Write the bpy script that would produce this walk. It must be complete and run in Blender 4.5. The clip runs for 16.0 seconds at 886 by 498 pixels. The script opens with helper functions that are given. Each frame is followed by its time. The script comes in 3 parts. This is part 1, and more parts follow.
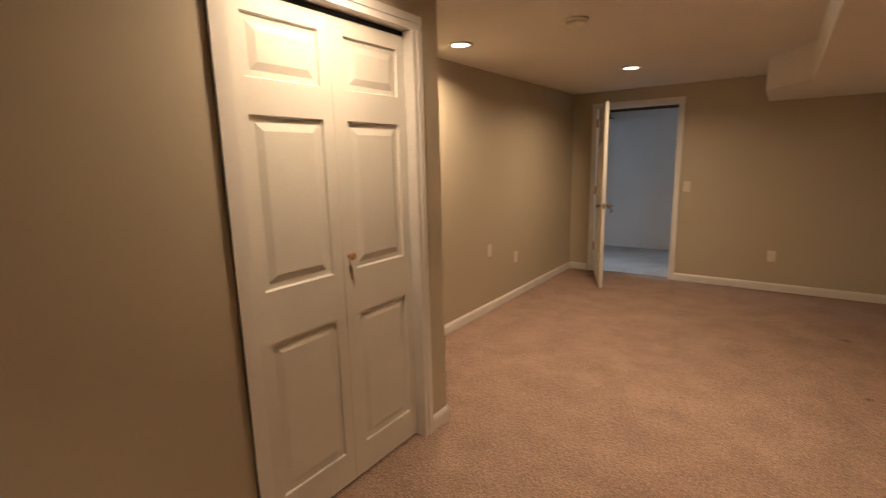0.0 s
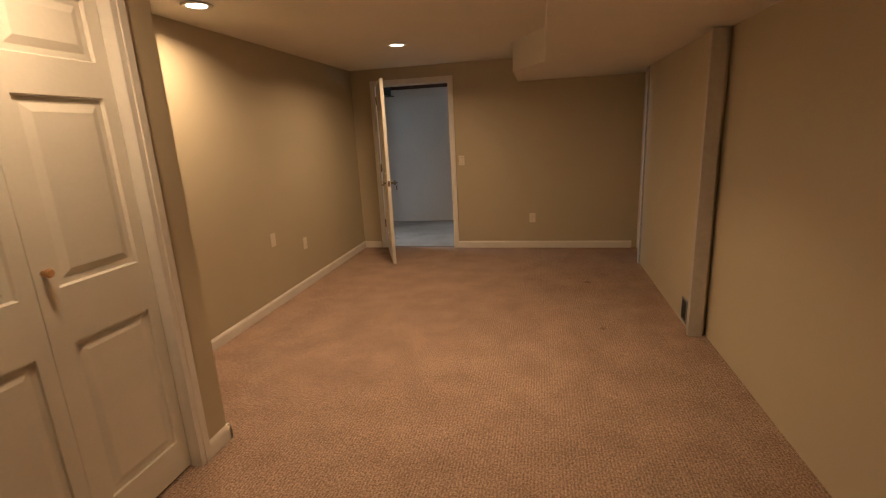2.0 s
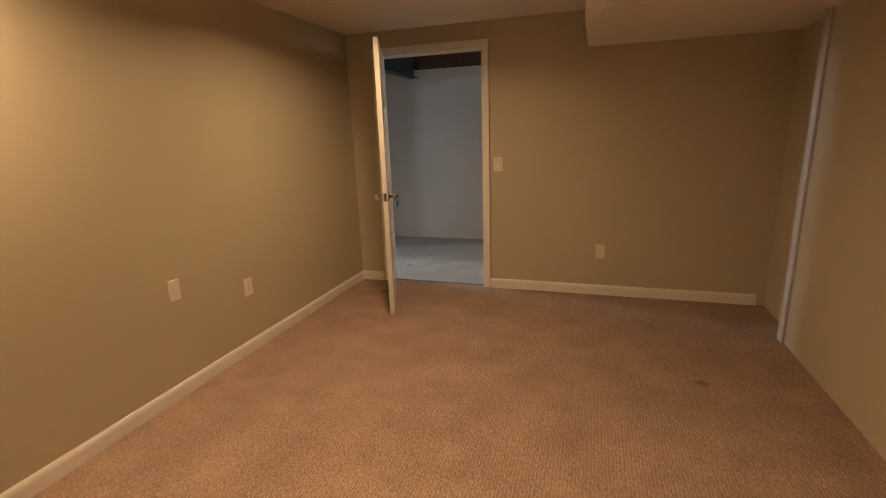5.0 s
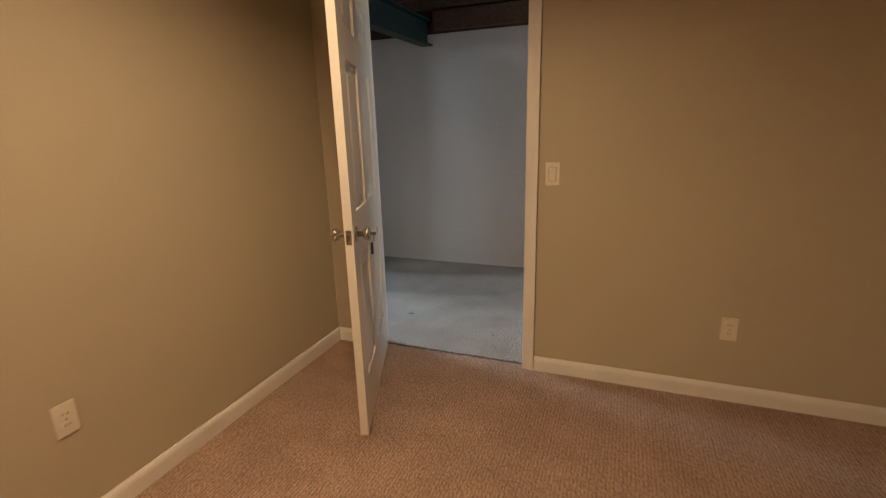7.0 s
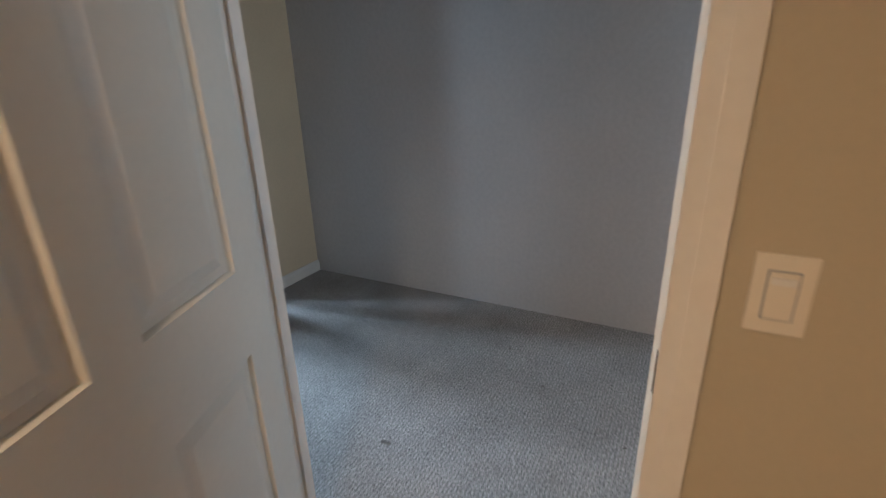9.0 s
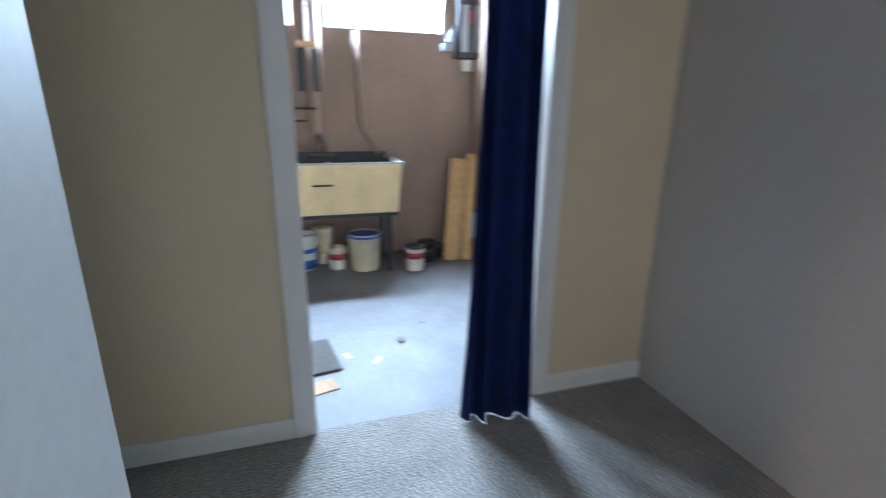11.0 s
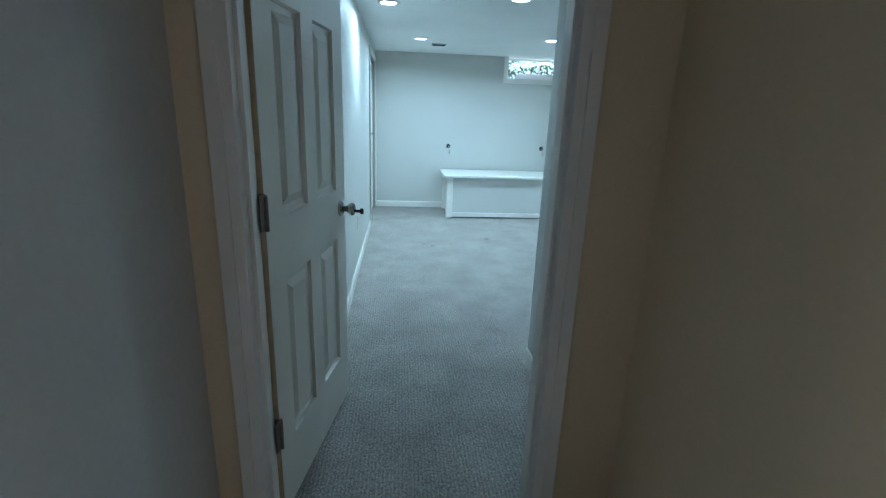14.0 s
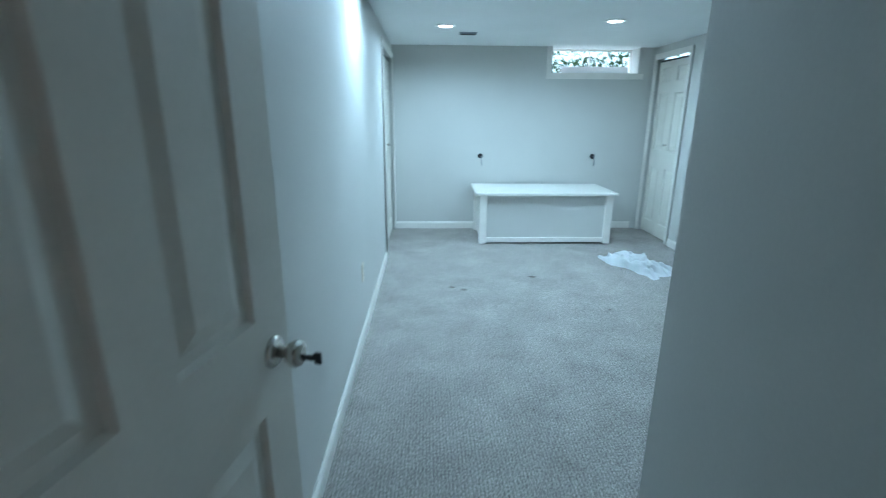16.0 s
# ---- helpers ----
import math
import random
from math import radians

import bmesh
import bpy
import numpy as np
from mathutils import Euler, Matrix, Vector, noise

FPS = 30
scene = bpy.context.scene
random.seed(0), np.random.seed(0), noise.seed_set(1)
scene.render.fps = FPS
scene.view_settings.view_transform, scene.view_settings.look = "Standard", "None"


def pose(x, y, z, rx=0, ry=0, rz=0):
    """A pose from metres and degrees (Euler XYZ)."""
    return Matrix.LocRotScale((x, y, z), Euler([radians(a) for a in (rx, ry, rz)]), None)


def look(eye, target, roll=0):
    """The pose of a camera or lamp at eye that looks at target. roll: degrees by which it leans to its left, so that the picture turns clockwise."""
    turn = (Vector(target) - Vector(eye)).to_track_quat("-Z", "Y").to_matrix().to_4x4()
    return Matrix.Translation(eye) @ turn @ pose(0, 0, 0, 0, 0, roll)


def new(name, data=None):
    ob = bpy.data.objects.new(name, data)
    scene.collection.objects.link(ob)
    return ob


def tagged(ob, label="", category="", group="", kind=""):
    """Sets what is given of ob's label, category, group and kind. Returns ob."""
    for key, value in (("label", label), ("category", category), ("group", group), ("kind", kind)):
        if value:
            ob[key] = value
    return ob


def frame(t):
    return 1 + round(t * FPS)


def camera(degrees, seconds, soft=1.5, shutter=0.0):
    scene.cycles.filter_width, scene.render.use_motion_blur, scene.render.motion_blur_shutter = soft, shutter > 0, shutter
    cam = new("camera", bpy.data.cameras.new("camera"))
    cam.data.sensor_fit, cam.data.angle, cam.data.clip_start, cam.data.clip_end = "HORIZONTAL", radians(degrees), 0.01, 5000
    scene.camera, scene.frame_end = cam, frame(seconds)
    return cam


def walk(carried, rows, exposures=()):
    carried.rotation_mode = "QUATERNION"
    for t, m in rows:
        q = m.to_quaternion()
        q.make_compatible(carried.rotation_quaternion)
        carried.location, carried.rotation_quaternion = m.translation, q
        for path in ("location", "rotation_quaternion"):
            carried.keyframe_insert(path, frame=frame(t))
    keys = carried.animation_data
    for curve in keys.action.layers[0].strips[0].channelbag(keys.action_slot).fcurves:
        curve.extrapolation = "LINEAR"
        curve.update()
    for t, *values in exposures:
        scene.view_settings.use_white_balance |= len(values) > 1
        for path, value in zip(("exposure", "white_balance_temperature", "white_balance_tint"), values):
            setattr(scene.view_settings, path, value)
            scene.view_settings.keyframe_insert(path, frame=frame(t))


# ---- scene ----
cam = camera(86.7, 16.0, soft=1.15, shutter=0.45)
PATH = [
    (0, (2.216, 0.216, 1.458), (1.069, 1.812, 1.087), -1.4),
    (0.5, (2.27, 0.229, 1.448), (1.37, 1.969, 1.043), -1.2),
    (1, (2.293, 0.264, 1.449), (1.662, 2.113, 1.023), -1.2),
    (1.5, (2.311, 0.301, 1.447), (1.819, 2.188, 1.001), -1.7),
    (2, (2.317, 0.422, 1.445), (1.905, 2.319, 0.963), -2.9),
    (2.5, (2.331, 0.646, 1.433), (1.913, 2.535, 0.925), -2.2),
    (3, (2.333, 0.846, 1.4), (1.891, 2.722, 0.867), -2.2),
    (3.5, (2.287, 1.13, 1.401), (1.886, 3.041, 0.966), -2.0),
    (4, (2.237, 1.462, 1.389), (1.778, 3.349, 0.91), -2.9),
    (4.2, (2.221, 1.612, 1.388), (1.732, 3.491, 0.905), -2.7),
    (6.3, (1.87, 3.216, 1.372), (1.171, 5.023, 0.874), -1.9),
    (6.5, (1.818, 3.374, 1.375), (1.127, 5.181, 0.867), -1.7),
    (7, (1.695, 3.795, 1.361), (0.989, 5.593, 0.843), -1.6),
    (7.5, (1.56, 4.242, 1.361), (0.792, 6.002, 0.803), -0.5),
    (8, (1.409, 4.663, 1.361), (0.651, 6.42, 0.78), -0.7),
    (8.2, (1.362, 4.839, 1.388), (0.581, 6.562, 0.739), -1.2),
    (10.5, (0.74, 6.334, 1.323), (-0.696, 7.6, 0.746), -1.5),
    (11, (0.471, 6.501, 1.276), (-1.362, 7.073, 0.714), 0.6),
    (11.5, (0.343, 6.666, 1.24), (-1.578, 6.419, 0.741), 2.6),
    (12, (0.141, 6.843, 1.216), (-1.514, 5.808, 0.781), 3.2),
    (12.5, (-0.141, 6.765, 1.262), (-1.312, 5.347, 0.822), 3.1),
    (13, (-0.289, 6.742, 1.373), (-1.169, 5.019, 0.865), 2.6),
    (13.5, (-0.458, 6.577, 1.347), (-0.911, 4.696, 0.84), 2.8),
    (14, (-0.576, 6.347, 1.321), (-0.764, 4.432, 0.774), 2.1),
    (14.5, (-0.667, 6.085, 1.324), (-0.724, 4.174, 0.736), 1.0),
    (15, (-0.691, 5.78, 1.349), (-0.58, 3.869, 0.769), 1.1),
    (15.5, (-0.653, 5.494, 1.365), (-0.536, 3.581, 0.792), 1.7),
    (16, (-0.636, 5.211, 1.383), (-0.701, 3.29, 0.831), 0.4),
]
EXPO = [(0, 0.1, 5450, 8), (1.5, -0.05, 6000, 9), (3.5, -0.15, 6500, 10), (4.2, -0.1, 6500, 10), (6.3, 0.22, 6150, 8), (7, 0.2, 6000, 8), (8.2, 0.15, 5350, 6), (10.3, 0.42, 5300, 8), (11.4, 0.58, 5300, 8), (12.1, 0.55, 5400, 8), (13, 0.45, 5350, 6), (14.5, 0.74, 5450, 6), (15.5, 0.64, 5400, 8), (16, 0.68, 5400, 8)]
walk(cam, [(t, look(eye, target, roll)) for t, eye, target, roll in PATH], EXPO)

# ---- world and light ----
world = bpy.data.worlds.new("world")
scene.world = world
world.use_nodes = True
wn = world.node_tree.nodes
sky = wn.new("ShaderNodeTexSky")
sky.sky_type, sky.sun_disc = "NISHITA", False
sky.sun_elevation, sky.sun_rotation = radians(40), radians(200)
wn["Background"].inputs["Strength"].default_value = 0.12
world.node_tree.links.new(sky.outputs[0], wn["Background"].inputs["Color"])
sun = new("sun", bpy.data.lights.new("sun", "SUN"))
sun.data.energy, sun.data.angle, sun.data.color = 2.0, radians(3), (1, 0.95, 0.88)
sun.matrix_world = look((0, 0, 10), (2, 8, 0))

WARM = (1.0, 0.64, 0.35)
COOL = (0.66, 0.90, 1.0)


def area(name, m, sx, sy, watts, colour, shape="RECTANGLE", spread=180):
    d = bpy.data.lights.new(name, "AREA")
    d.shape, d.size, d.size_y, d.energy, d.color, d.spread = shape, sx, sy, watts, colour, radians(spread)
    o = new(name, d)
    o.matrix_world = m
    return o


# the last room lamp is unseen, added behind the start to brighten the left wall
ROOM_LAMPS = [(1.04, 4.785), (0.36, 3.06), (2.03, 2.99), (1.08, 1.48), (2.0, -0.55)]
BED_LAMPS = [(-0.80, 0.66), (-2.20, 0.98), (-1.43, 2.69), (-0.48, 2.35)]
CEIL, BCEIL = 2.23, 2.14
for lx, ly in ROOM_LAMPS:
    area("room_light", pose(lx, ly, CEIL - 0.03), 0.13, 0.13, (17 if lx < 1.9 else 10) if ly > 2 else 12, WARM, "DISK", (168 if ly < 2 else 158) if lx < 1.9 else 105)
for lx, ly in BED_LAMPS:
    area("bedroom_light", pose(lx, ly, BCEIL - 0.03), 0.13, 0.13, 15 if ly < 2 else 9, COOL, "DISK", 166)
# daylight at the basement windows; the first lamp is an added hall fill
area("window_or_fill_light", look((3.38, 7.35, 1.75), (-1.25, 6.3, 0.8)), 1.15, 0.65, 17, (1.0, 0.95, 0.88))
area("window_or_fill_light", look((-3.93, 7.31, 2.24), (-0.6, 7.0, 0.2)), 0.9, 0.18, 205, (0.76, 0.89, 1.0))
area("window_or_fill_light", look((-3.93, 6.24, 2.24), (-1.0, 6.4, 0.2)), 0.55, 0.18, 75, (0.76, 0.89, 1.0))
area("window_or_fill_light", look((-2.6, -1.55, 2.85), (-2.45, 0.5, 0.7)), 0.9, 0.5, 40, (0.75, 0.92, 1.0))


# ---- materials ----
def mat(name, colour, rough=0.6, metal=0.0, grain=0.0, scale=60.0, bump=0.0, stain=0.0, stain_scale=2.0, spec=0.5):
    m = bpy.data.materials.new(name)
    m.use_nodes = True
    nt = m.node_tree
    n, l = nt.nodes, nt.links
    b = n["Principled BSDF"]
    b.inputs["Roughness"].default_value = rough
    b.inputs["Metallic"].default_value = metal
    b.inputs["Specular IOR Level"].default_value = spec
    b.inputs["Base Color"].default_value = (*colour, 1)
    co = n.new("ShaderNodeTexCoord")
    src = None
    if grain or stain:
        base = n.new("ShaderNodeRGB")
        base.outputs[0].default_value = (*colour, 1)
        src = base.outputs[0]
        for amount, sc, det in ((grain, scale, 3), (stain, stain_scale, 5)):
            if not amount:
                continue
            tx = n.new("ShaderNodeTexNoise")
            tx.inputs["Scale"].default_value, tx.inputs["Detail"].default_value = sc, det
            l.new(co.outputs["Object"], tx.inputs["Vector"])
            r = n.new("ShaderNodeMapRange")
            r.inputs["From Min"].default_value, r.inputs["From Max"].default_value = 0.3, 0.7
            r.inputs["To Min"].default_value, r.inputs["To Max"].default_value = 1 - amount, 1 + amount * 0.6
            l.new(tx.outputs["Fac"], r.inputs["Value"])
            mx = n.new("ShaderNodeMix")
            mx.data_type, mx.blend_type = "RGBA", "MULTIPLY"
            mx.inputs["Factor"].default_value = 1
            l.new(src, mx.inputs[6])
            l.new(r.outputs["Result"], mx.inputs[7])
            src = mx.outputs[2]
        l.new(src, b.inputs["Base Color"])
    if bump:
        tx = n.new("ShaderNodeTexNoise")
        tx.inputs["Scale"].default_value, tx.inputs["Detail"].default_value = scale, 4
        l.new(co.outputs["Object"], tx.inputs["Vector"])
        bp = n.new("ShaderNodeBump")
        bp.inputs["Strength"].default_value, bp.inputs["Distance"].default_value = bump, 0.004
        l.new(tx.outputs["Fac"], bp.inputs["Height"])
        l.new(bp.outputs["Normal"], b.inputs["Normal"])
    return m


def carpet(name, colour):
    """Looped carpet in fine ribs, with soft wear and small flecks."""
    m = mat(name, colour, 0.95, grain=0.5, scale=110, stain=0.16, stain_scale=4.0, spec=0.1)
    nt = m.node_tree
    n, l = nt.nodes, nt.links
    b = n["Principled BSDF"]
    src = b.inputs["Base Color"].links[0].from_socket
    co = n.new("ShaderNodeTexCoord")
    wv = n.new("ShaderNodeTexWave")
    wv.inputs["Scale"].default_value, wv.inputs["Distortion"].default_value = 21, 6.0
    wv.inputs["Detail"].default_value, wv.inputs["Detail Scale"].default_value = 2, 5
    vo = n.new("ShaderNodeTexVoronoi")
    vo.inputs["Scale"].default_value = 95
    for t in (wv, vo):
        l.new(co.outputs["Object"], t.inputs["Vector"])
    ma = n.new("ShaderNodeMath")
    ma.operation = "SUBTRACT"
    l.new(wv.outputs["Fac"], ma.inputs[0])
    l.new(vo.outputs["Distance"], ma.inputs[1])
    r = n.new("ShaderNodeMapRange")
    r.inputs["From Min"].default_value, r.inputs["From Max"].default_value = -0.8, 0.9
    r.inputs["To Min"].default_value, r.inputs["To Max"].default_value = 0.66, 1.22
    l.new(ma.outputs[0], r.inputs["Value"])
    mx = n.new("ShaderNodeMix")
    mx.data_type, mx.blend_type = "RGBA", "MULTIPLY"
    mx.inputs["Factor"].default_value = 1
    l.new(src, mx.inputs[6])
    l.new(r.outputs["Result"], mx.inputs[7])
    l.new(mx.outputs[2], b.inputs["Base Color"])
    bp = n.new("ShaderNodeBump")
    bp.inputs["Strength"].default_value, bp.inputs["Distance"].default_value = 0.5, 0.006
    l.new(ma.outputs[0], bp.inputs["Height"])
    l.new(bp.outputs["Normal"], b.inputs["Normal"])
    return m


def glow(name, colour, strength):
    m = bpy.data.materials.new(name)
    m.use_nodes = True
    b = m.node_tree.nodes["Principled BSDF"]
    b.inputs["Base Color"].default_value = (*colour, 1)
    b.inputs["Emission Color"].default_value = (*colour, 1)
    b.inputs["Emission Strength"].default_value = strength
    return m


def glass(name):
    m = bpy.data.materials.new(name)
    m.use_nodes = True
    b = m.node_tree.nodes["Principled BSDF"]
    b.inputs["Roughness"].default_value = 0.03
    b.inputs["Transmission Weight"].default_value = 1
    b.inputs["IOR"].default_value = 1.45
    return m


TAN = mat("tan_wall_paint", (0.50, 0.445, 0.325), 0.55, grain=0.02, scale=90, bump=0.06, stain=0.03, stain_scale=1.6)
GREIGE = mat("greige_wall_paint", (0.56, 0.56, 0.53), 0.5, grain=0.02, scale=90, bump=0.06, stain=0.03, stain_scale=1.6)
CREAM = mat("cream_wall_paint", (0.68, 0.56, 0.38), 0.6, grain=0.03, scale=80, bump=0.06, stain=0.04, stain_scale=2)
GREYW = mat("grey_block_paint", (0.58, 0.54, 0.51), 0.7, grain=0.05, scale=40, bump=0.2, stain=0.06, stain_scale=1.5)
DRYWALL = mat("white_wall_paint", (0.52, 0.52, 0.50), 0.6, grain=0.04, scale=60, bump=0.1, stain=0.05, stain_scale=2)
CEILW = mat("ceiling_paint", (0.74, 0.70, 0.62), 0.8, grain=0.03, scale=120, bump=0.12, stain=0.03)
BCEILW = mat("bedroom_ceiling_paint", (0.78, 0.80, 0.79), 0.8, grain=0.03, scale=120, bump=0.12, stain=0.03)
TRIM = mat("white_trim_paint", (0.76, 0.74, 0.69), 0.4, grain=0.02, scale=50, bump=0.04, stain=0.05, stain_scale=6)
DOORW = mat("white_door_paint", (0.72, 0.70, 0.63), 0.42, grain=0.02, scale=70, bump=0.05, stain=0.05, stain_scale=4)
CARPET = carpet("beige_carpet", (0.44, 0.31, 0.235))
GCARPET = carpet("grey_beige_carpet", (0.40, 0.375, 0.35))
CONCRETE = mat("grey_painted_concrete", (0.14, 0.14, 0.15), 0.6, grain=0.12, scale=25, bump=0.15, stain=0.25, stain_scale=3)
PINK = mat("faded_pink_block_paint", (0.27, 0.20, 0.165), 0.8, grain=0.08, scale=35, bump=0.3, stain=0.15, stain_scale=2)
STEEL = mat("dark_painted_steel", (0.012, 0.028, 0.03), 0.5, metal=0.2, grain=0.3, scale=20, bump=0.1)
OLDWOOD = mat("dark_joist_wood", (0.10, 0.055, 0.035), 0.85, grain=0.3, scale=30, bump=0.3, stain=0.2)
PINE = mat("raw_pine", (0.55, 0.36, 0.17), 0.7, grain=0.15, scale=18, bump=0.1, stain=0.12)
CHROME = mat("brushed_nickel", (0.62, 0.60, 0.56), 0.22, metal=1.0, grain=0.06, scale=60)
BRASS = mat("dull_hinge_metal", (0.20, 0.17, 0.14), 0.4, metal=0.9, grain=0.2, scale=50)
BLACK = mat("black_plastic", (0.012, 0.012, 0.014), 0.35, grain=0.1, scale=40)
DARKM = mat("dark_grey_metal", (0.028, 0.03, 0.034), 0.45, metal=0.4, grain=0.2, scale=30)
GREYM = mat("grey_enamel_metal", (0.30, 0.33, 0.36), 0.45, metal=0.2, grain=0.1, scale=30)
IVORY = mat("ivory_plastic", (0.74, 0.69, 0.58), 0.35, grain=0.02, scale=30)
SINKM = mat("cream_sink_front", (0.62, 0.50, 0.30), 0.5, grain=0.06, scale=25, stain=0.12, stain_scale=5)
NAVY = mat("navy_velvet", (0.005, 0.014, 0.075), 0.8, grain=0.3, scale=40, stain=0.3, stain_scale=9)
TOWEL = mat("white_terry_cloth", (0.82, 0.83, 0.84), 0.95, grain=0.05, scale=150, bump=0.5)
KNOBW = mat("turned_wood_knob", (0.45, 0.26, 0.11), 0.45, grain=0.15, scale=60)
PAPER = mat("white_label", (0.75, 0.74, 0.70), 0.6, grain=0.04, scale=40)
CREAMP = mat("cream_bucket_plastic", (0.70, 0.64, 0.50), 0.45, grain=0.06, scale=30, stain=0.15, stain_scale=12)
REDP = mat("dark_red_print", (0.28, 0.02, 0.04), 0.5, grain=0.1, scale=30)
BLUEP = mat("blue_print", (0.02, 0.10, 0.42), 0.5, grain=0.1, scale=30)
GREENP = mat("green_print", (0.05, 0.25, 0.12), 0.5, grain=0.1, scale=30)
DARKW = mat("dark_stain", (0.15, 0.13, 0.115), 0.95, grain=0.4, scale=60)
MATF = mat("grey_doormat_fibre", (0.09, 0.085, 0.08), 0.95, grain=0.5, scale=120, bump=0.6)
LAMPGLOW = glow("warm_lamp_lens", (1.0, 0.86, 0.6), 9)
BLAMPGLOW = glow("cool_lamp_lens", (0.9, 0.97, 1.0), 9)
OUTSIDE = glow("bright_overcast_outside", (0.9, 0.97, 1.0), 4)
GLASS = glass("window_glass")
LEAF = mat("leaf", (0.12, 0.24, 0.09), 0.6, grain=0.4, scale=8)


# ---- building helpers ----
def box(bm, x0, x1, y0, y1, z0, z1):
    v = [bm.verts.new((x, y, z)) for x in (x0, x1) for y in (y0, y1) for z in (z0, z1)]
    for f in ((0, 1, 3, 2), (4, 6, 7, 5), (0, 4, 5, 1), (2, 3, 7, 6), (0, 2, 6, 4), (1, 5, 7, 3)):
        bm.faces.new([v[i] for i in f])


def boxes(*bs):
    bm = bmesh.new()
    for b in bs:
        box(bm, *b)
    return bm


def soft_box(x0, x1, y0, y1, z0, z1, r=0.004, seg=2):
    bm = boxes((x0, x1, y0, y1, z0, z1))
    bmesh.ops.bevel(bm, geom=bm.edges[:], offset=r, segments=seg, affect="EDGES", profile=0.6)
    return bm


def lathe(profile, seg=24, m=None):
    """Turned solid about z from (radius, height) pairs."""
    bm = bmesh.new()
    rings = []
    for r, z in profile:
        rings.append([bm.verts.new((r * math.cos(2 * math.pi * i / seg), r * math.sin(2 * math.pi * i / seg), z)) for i in range(seg)])
    for a, b in zip(rings, rings[1:]):
        for i in range(seg):
            bm.faces.new((a[i], a[(i + 1) % seg], b[(i + 1) % seg], b[i]))
    bm.faces.new(rings[0][::-1])
    bm.faces.new(rings[-1])
    for f in bm.faces:
        f.smooth = len(f.verts) == 4
    if m is not None:
        bm.transform(m)
    return bm


def tube(points, r, seg=10):
    """A round bar through points."""
    bm = bmesh.new()
    rings = []
    pts = [Vector(p) for p in points]
    for i, p in enumerate(pts):
        d = (pts[min(i + 1, len(pts) - 1)] - pts[max(i - 1, 0)]).normalized()
        q = d.to_track_quat("Z", "Y")
        rings.append([bm.verts.new(p + q @ Vector((r * math.cos(2 * math.pi * k / seg), r * math.sin(2 * math.pi * k / seg), 0))) for k in range(seg)])
    for a, b in zip(rings, rings[1:]):
        for i in range(seg):
            bm.faces.new((a[i], a[(i + 1) % seg], b[(i + 1) % seg], b[i])).smooth = True
    bm.faces.new(rings[0][::-1])
    bm.faces.new(rings[-1])
    return bm


def part(name, bm, material, parent=None, label=""):
    bmesh.ops.recalc_face_normals(bm, faces=bm.faces[:])
    me = bpy.data.meshes.new(name)
    bm.to_mesh(me)
    bm.free()
    me.materials.append(material)
    ob = new(name, me)
    if parent:
        ob.parent = parent
    if label:
        ob["label"] = label
    return ob


def thing(name, m, label, category, group=""):
    e = new(name)
    e.matrix_world = m
    return tagged(e, label, category, group)


def structure(name, bm, material, label, category="wall"):
    return tagged(part(name, bm, material), label, category, kind="structure")

# ---- large structure ----
YF, HY0, HB = 6.20, 6.28, 8.075       # far wall of the first room, its hall side, back wall of the hall
XR = 3.42                            # long side wall of the first room
CW = -1.254                          # cream wall with the opening to the utility room
BW0, BW1 = 5.05, 5.17                # wall with the bedroom door
BE, BF, BWX = -0.226, -0.567, -3.29  # bedroom: side wall, far wall, other side wall
BN = -1.30                           # stub wall beside the bedroom door
UX = -3.75                           # far wall of the utility room
OL, OR, OT = 0.31, 1.218, 2.03       # first doorway
L1, L2 = 6.505, 7.465                 # utility opening
D1, D2 = -1.0, -0.195                 # bedroom doorway

structure("floor_room", boxes((-0.03, XR + 0.1, -1.7, 6.24, -0.1, 0)), CARPET, "beige ribbed loop carpet covering the room floor", "floor")
structure("floor_hall", boxes((CW - 0.01, XR + 0.1, 6.24, HB + 0.1, -0.1, 0), (CW - 0.01, -0.03, 5.11, 6.24, -0.1, 0)), GCARPET, "grey-beige ribbed loop carpet in the hall", "floor")
structure("floor_bedroom", boxes((BWX - 0.7, -0.03, BF - 0.1, 5.11, -0.1, 0)), GCARPET, "grey-beige loop carpet with dark stains in the bedroom", "floor")
structure("floor_utility", boxes((UX - 0.1, CW - 0.01, 5.2, HB + 0.1, -0.1, -0.004)), CONCRETE, "worn grey painted concrete floor", "floor")
structure("wall_far", boxes((-0.06, OL - 0.02, YF, HY0, 0, 2.45), (OR + 0.02, XR + 0.1, YF, HY0, 0, 2.45), (OL - 0.02, OR + 0.02, YF, HY0, OT + 0.02, 2.45)), TAN, "tan painted wall with a doorway")
structure("wall_left", boxes((-0.03, 0, 2.215, YF, 0, 2.40)), TAN, "tan painted long wall")
structure("wall_right", boxes((XR, XR + 0.1, -1.7, YF, 0, 2.4)), TAN, "tan painted long side wall")
structure("wall_right_furring", boxes((3.33, XR - 0.002, 3.72, 5.57, 0, 1.968)), TAN, "tan painted boxed-out wall section")
structure("wall_near", boxes((-0.06, XR + 0.1, -1.8, -1.7, 0, 2.4)), TAN, "tan painted wall")
structure("ceiling_room", boxes((-0.06, XR + 0.1, -1.8, YF, CEIL, CEIL + 0.1)), CEILW, "flat painted ceiling with recessed lights", "ceiling")
sf = bmesh.new()
rim = [(2.045, YF), (2.045, 5.19), (2.34, 4.62), (2.34, -1.7), (XR, -1.7), (XR, YF)]
low, high = [[sf.verts.new((x, y, z)) for x, y in rim] for z in (1.97, CEIL)]
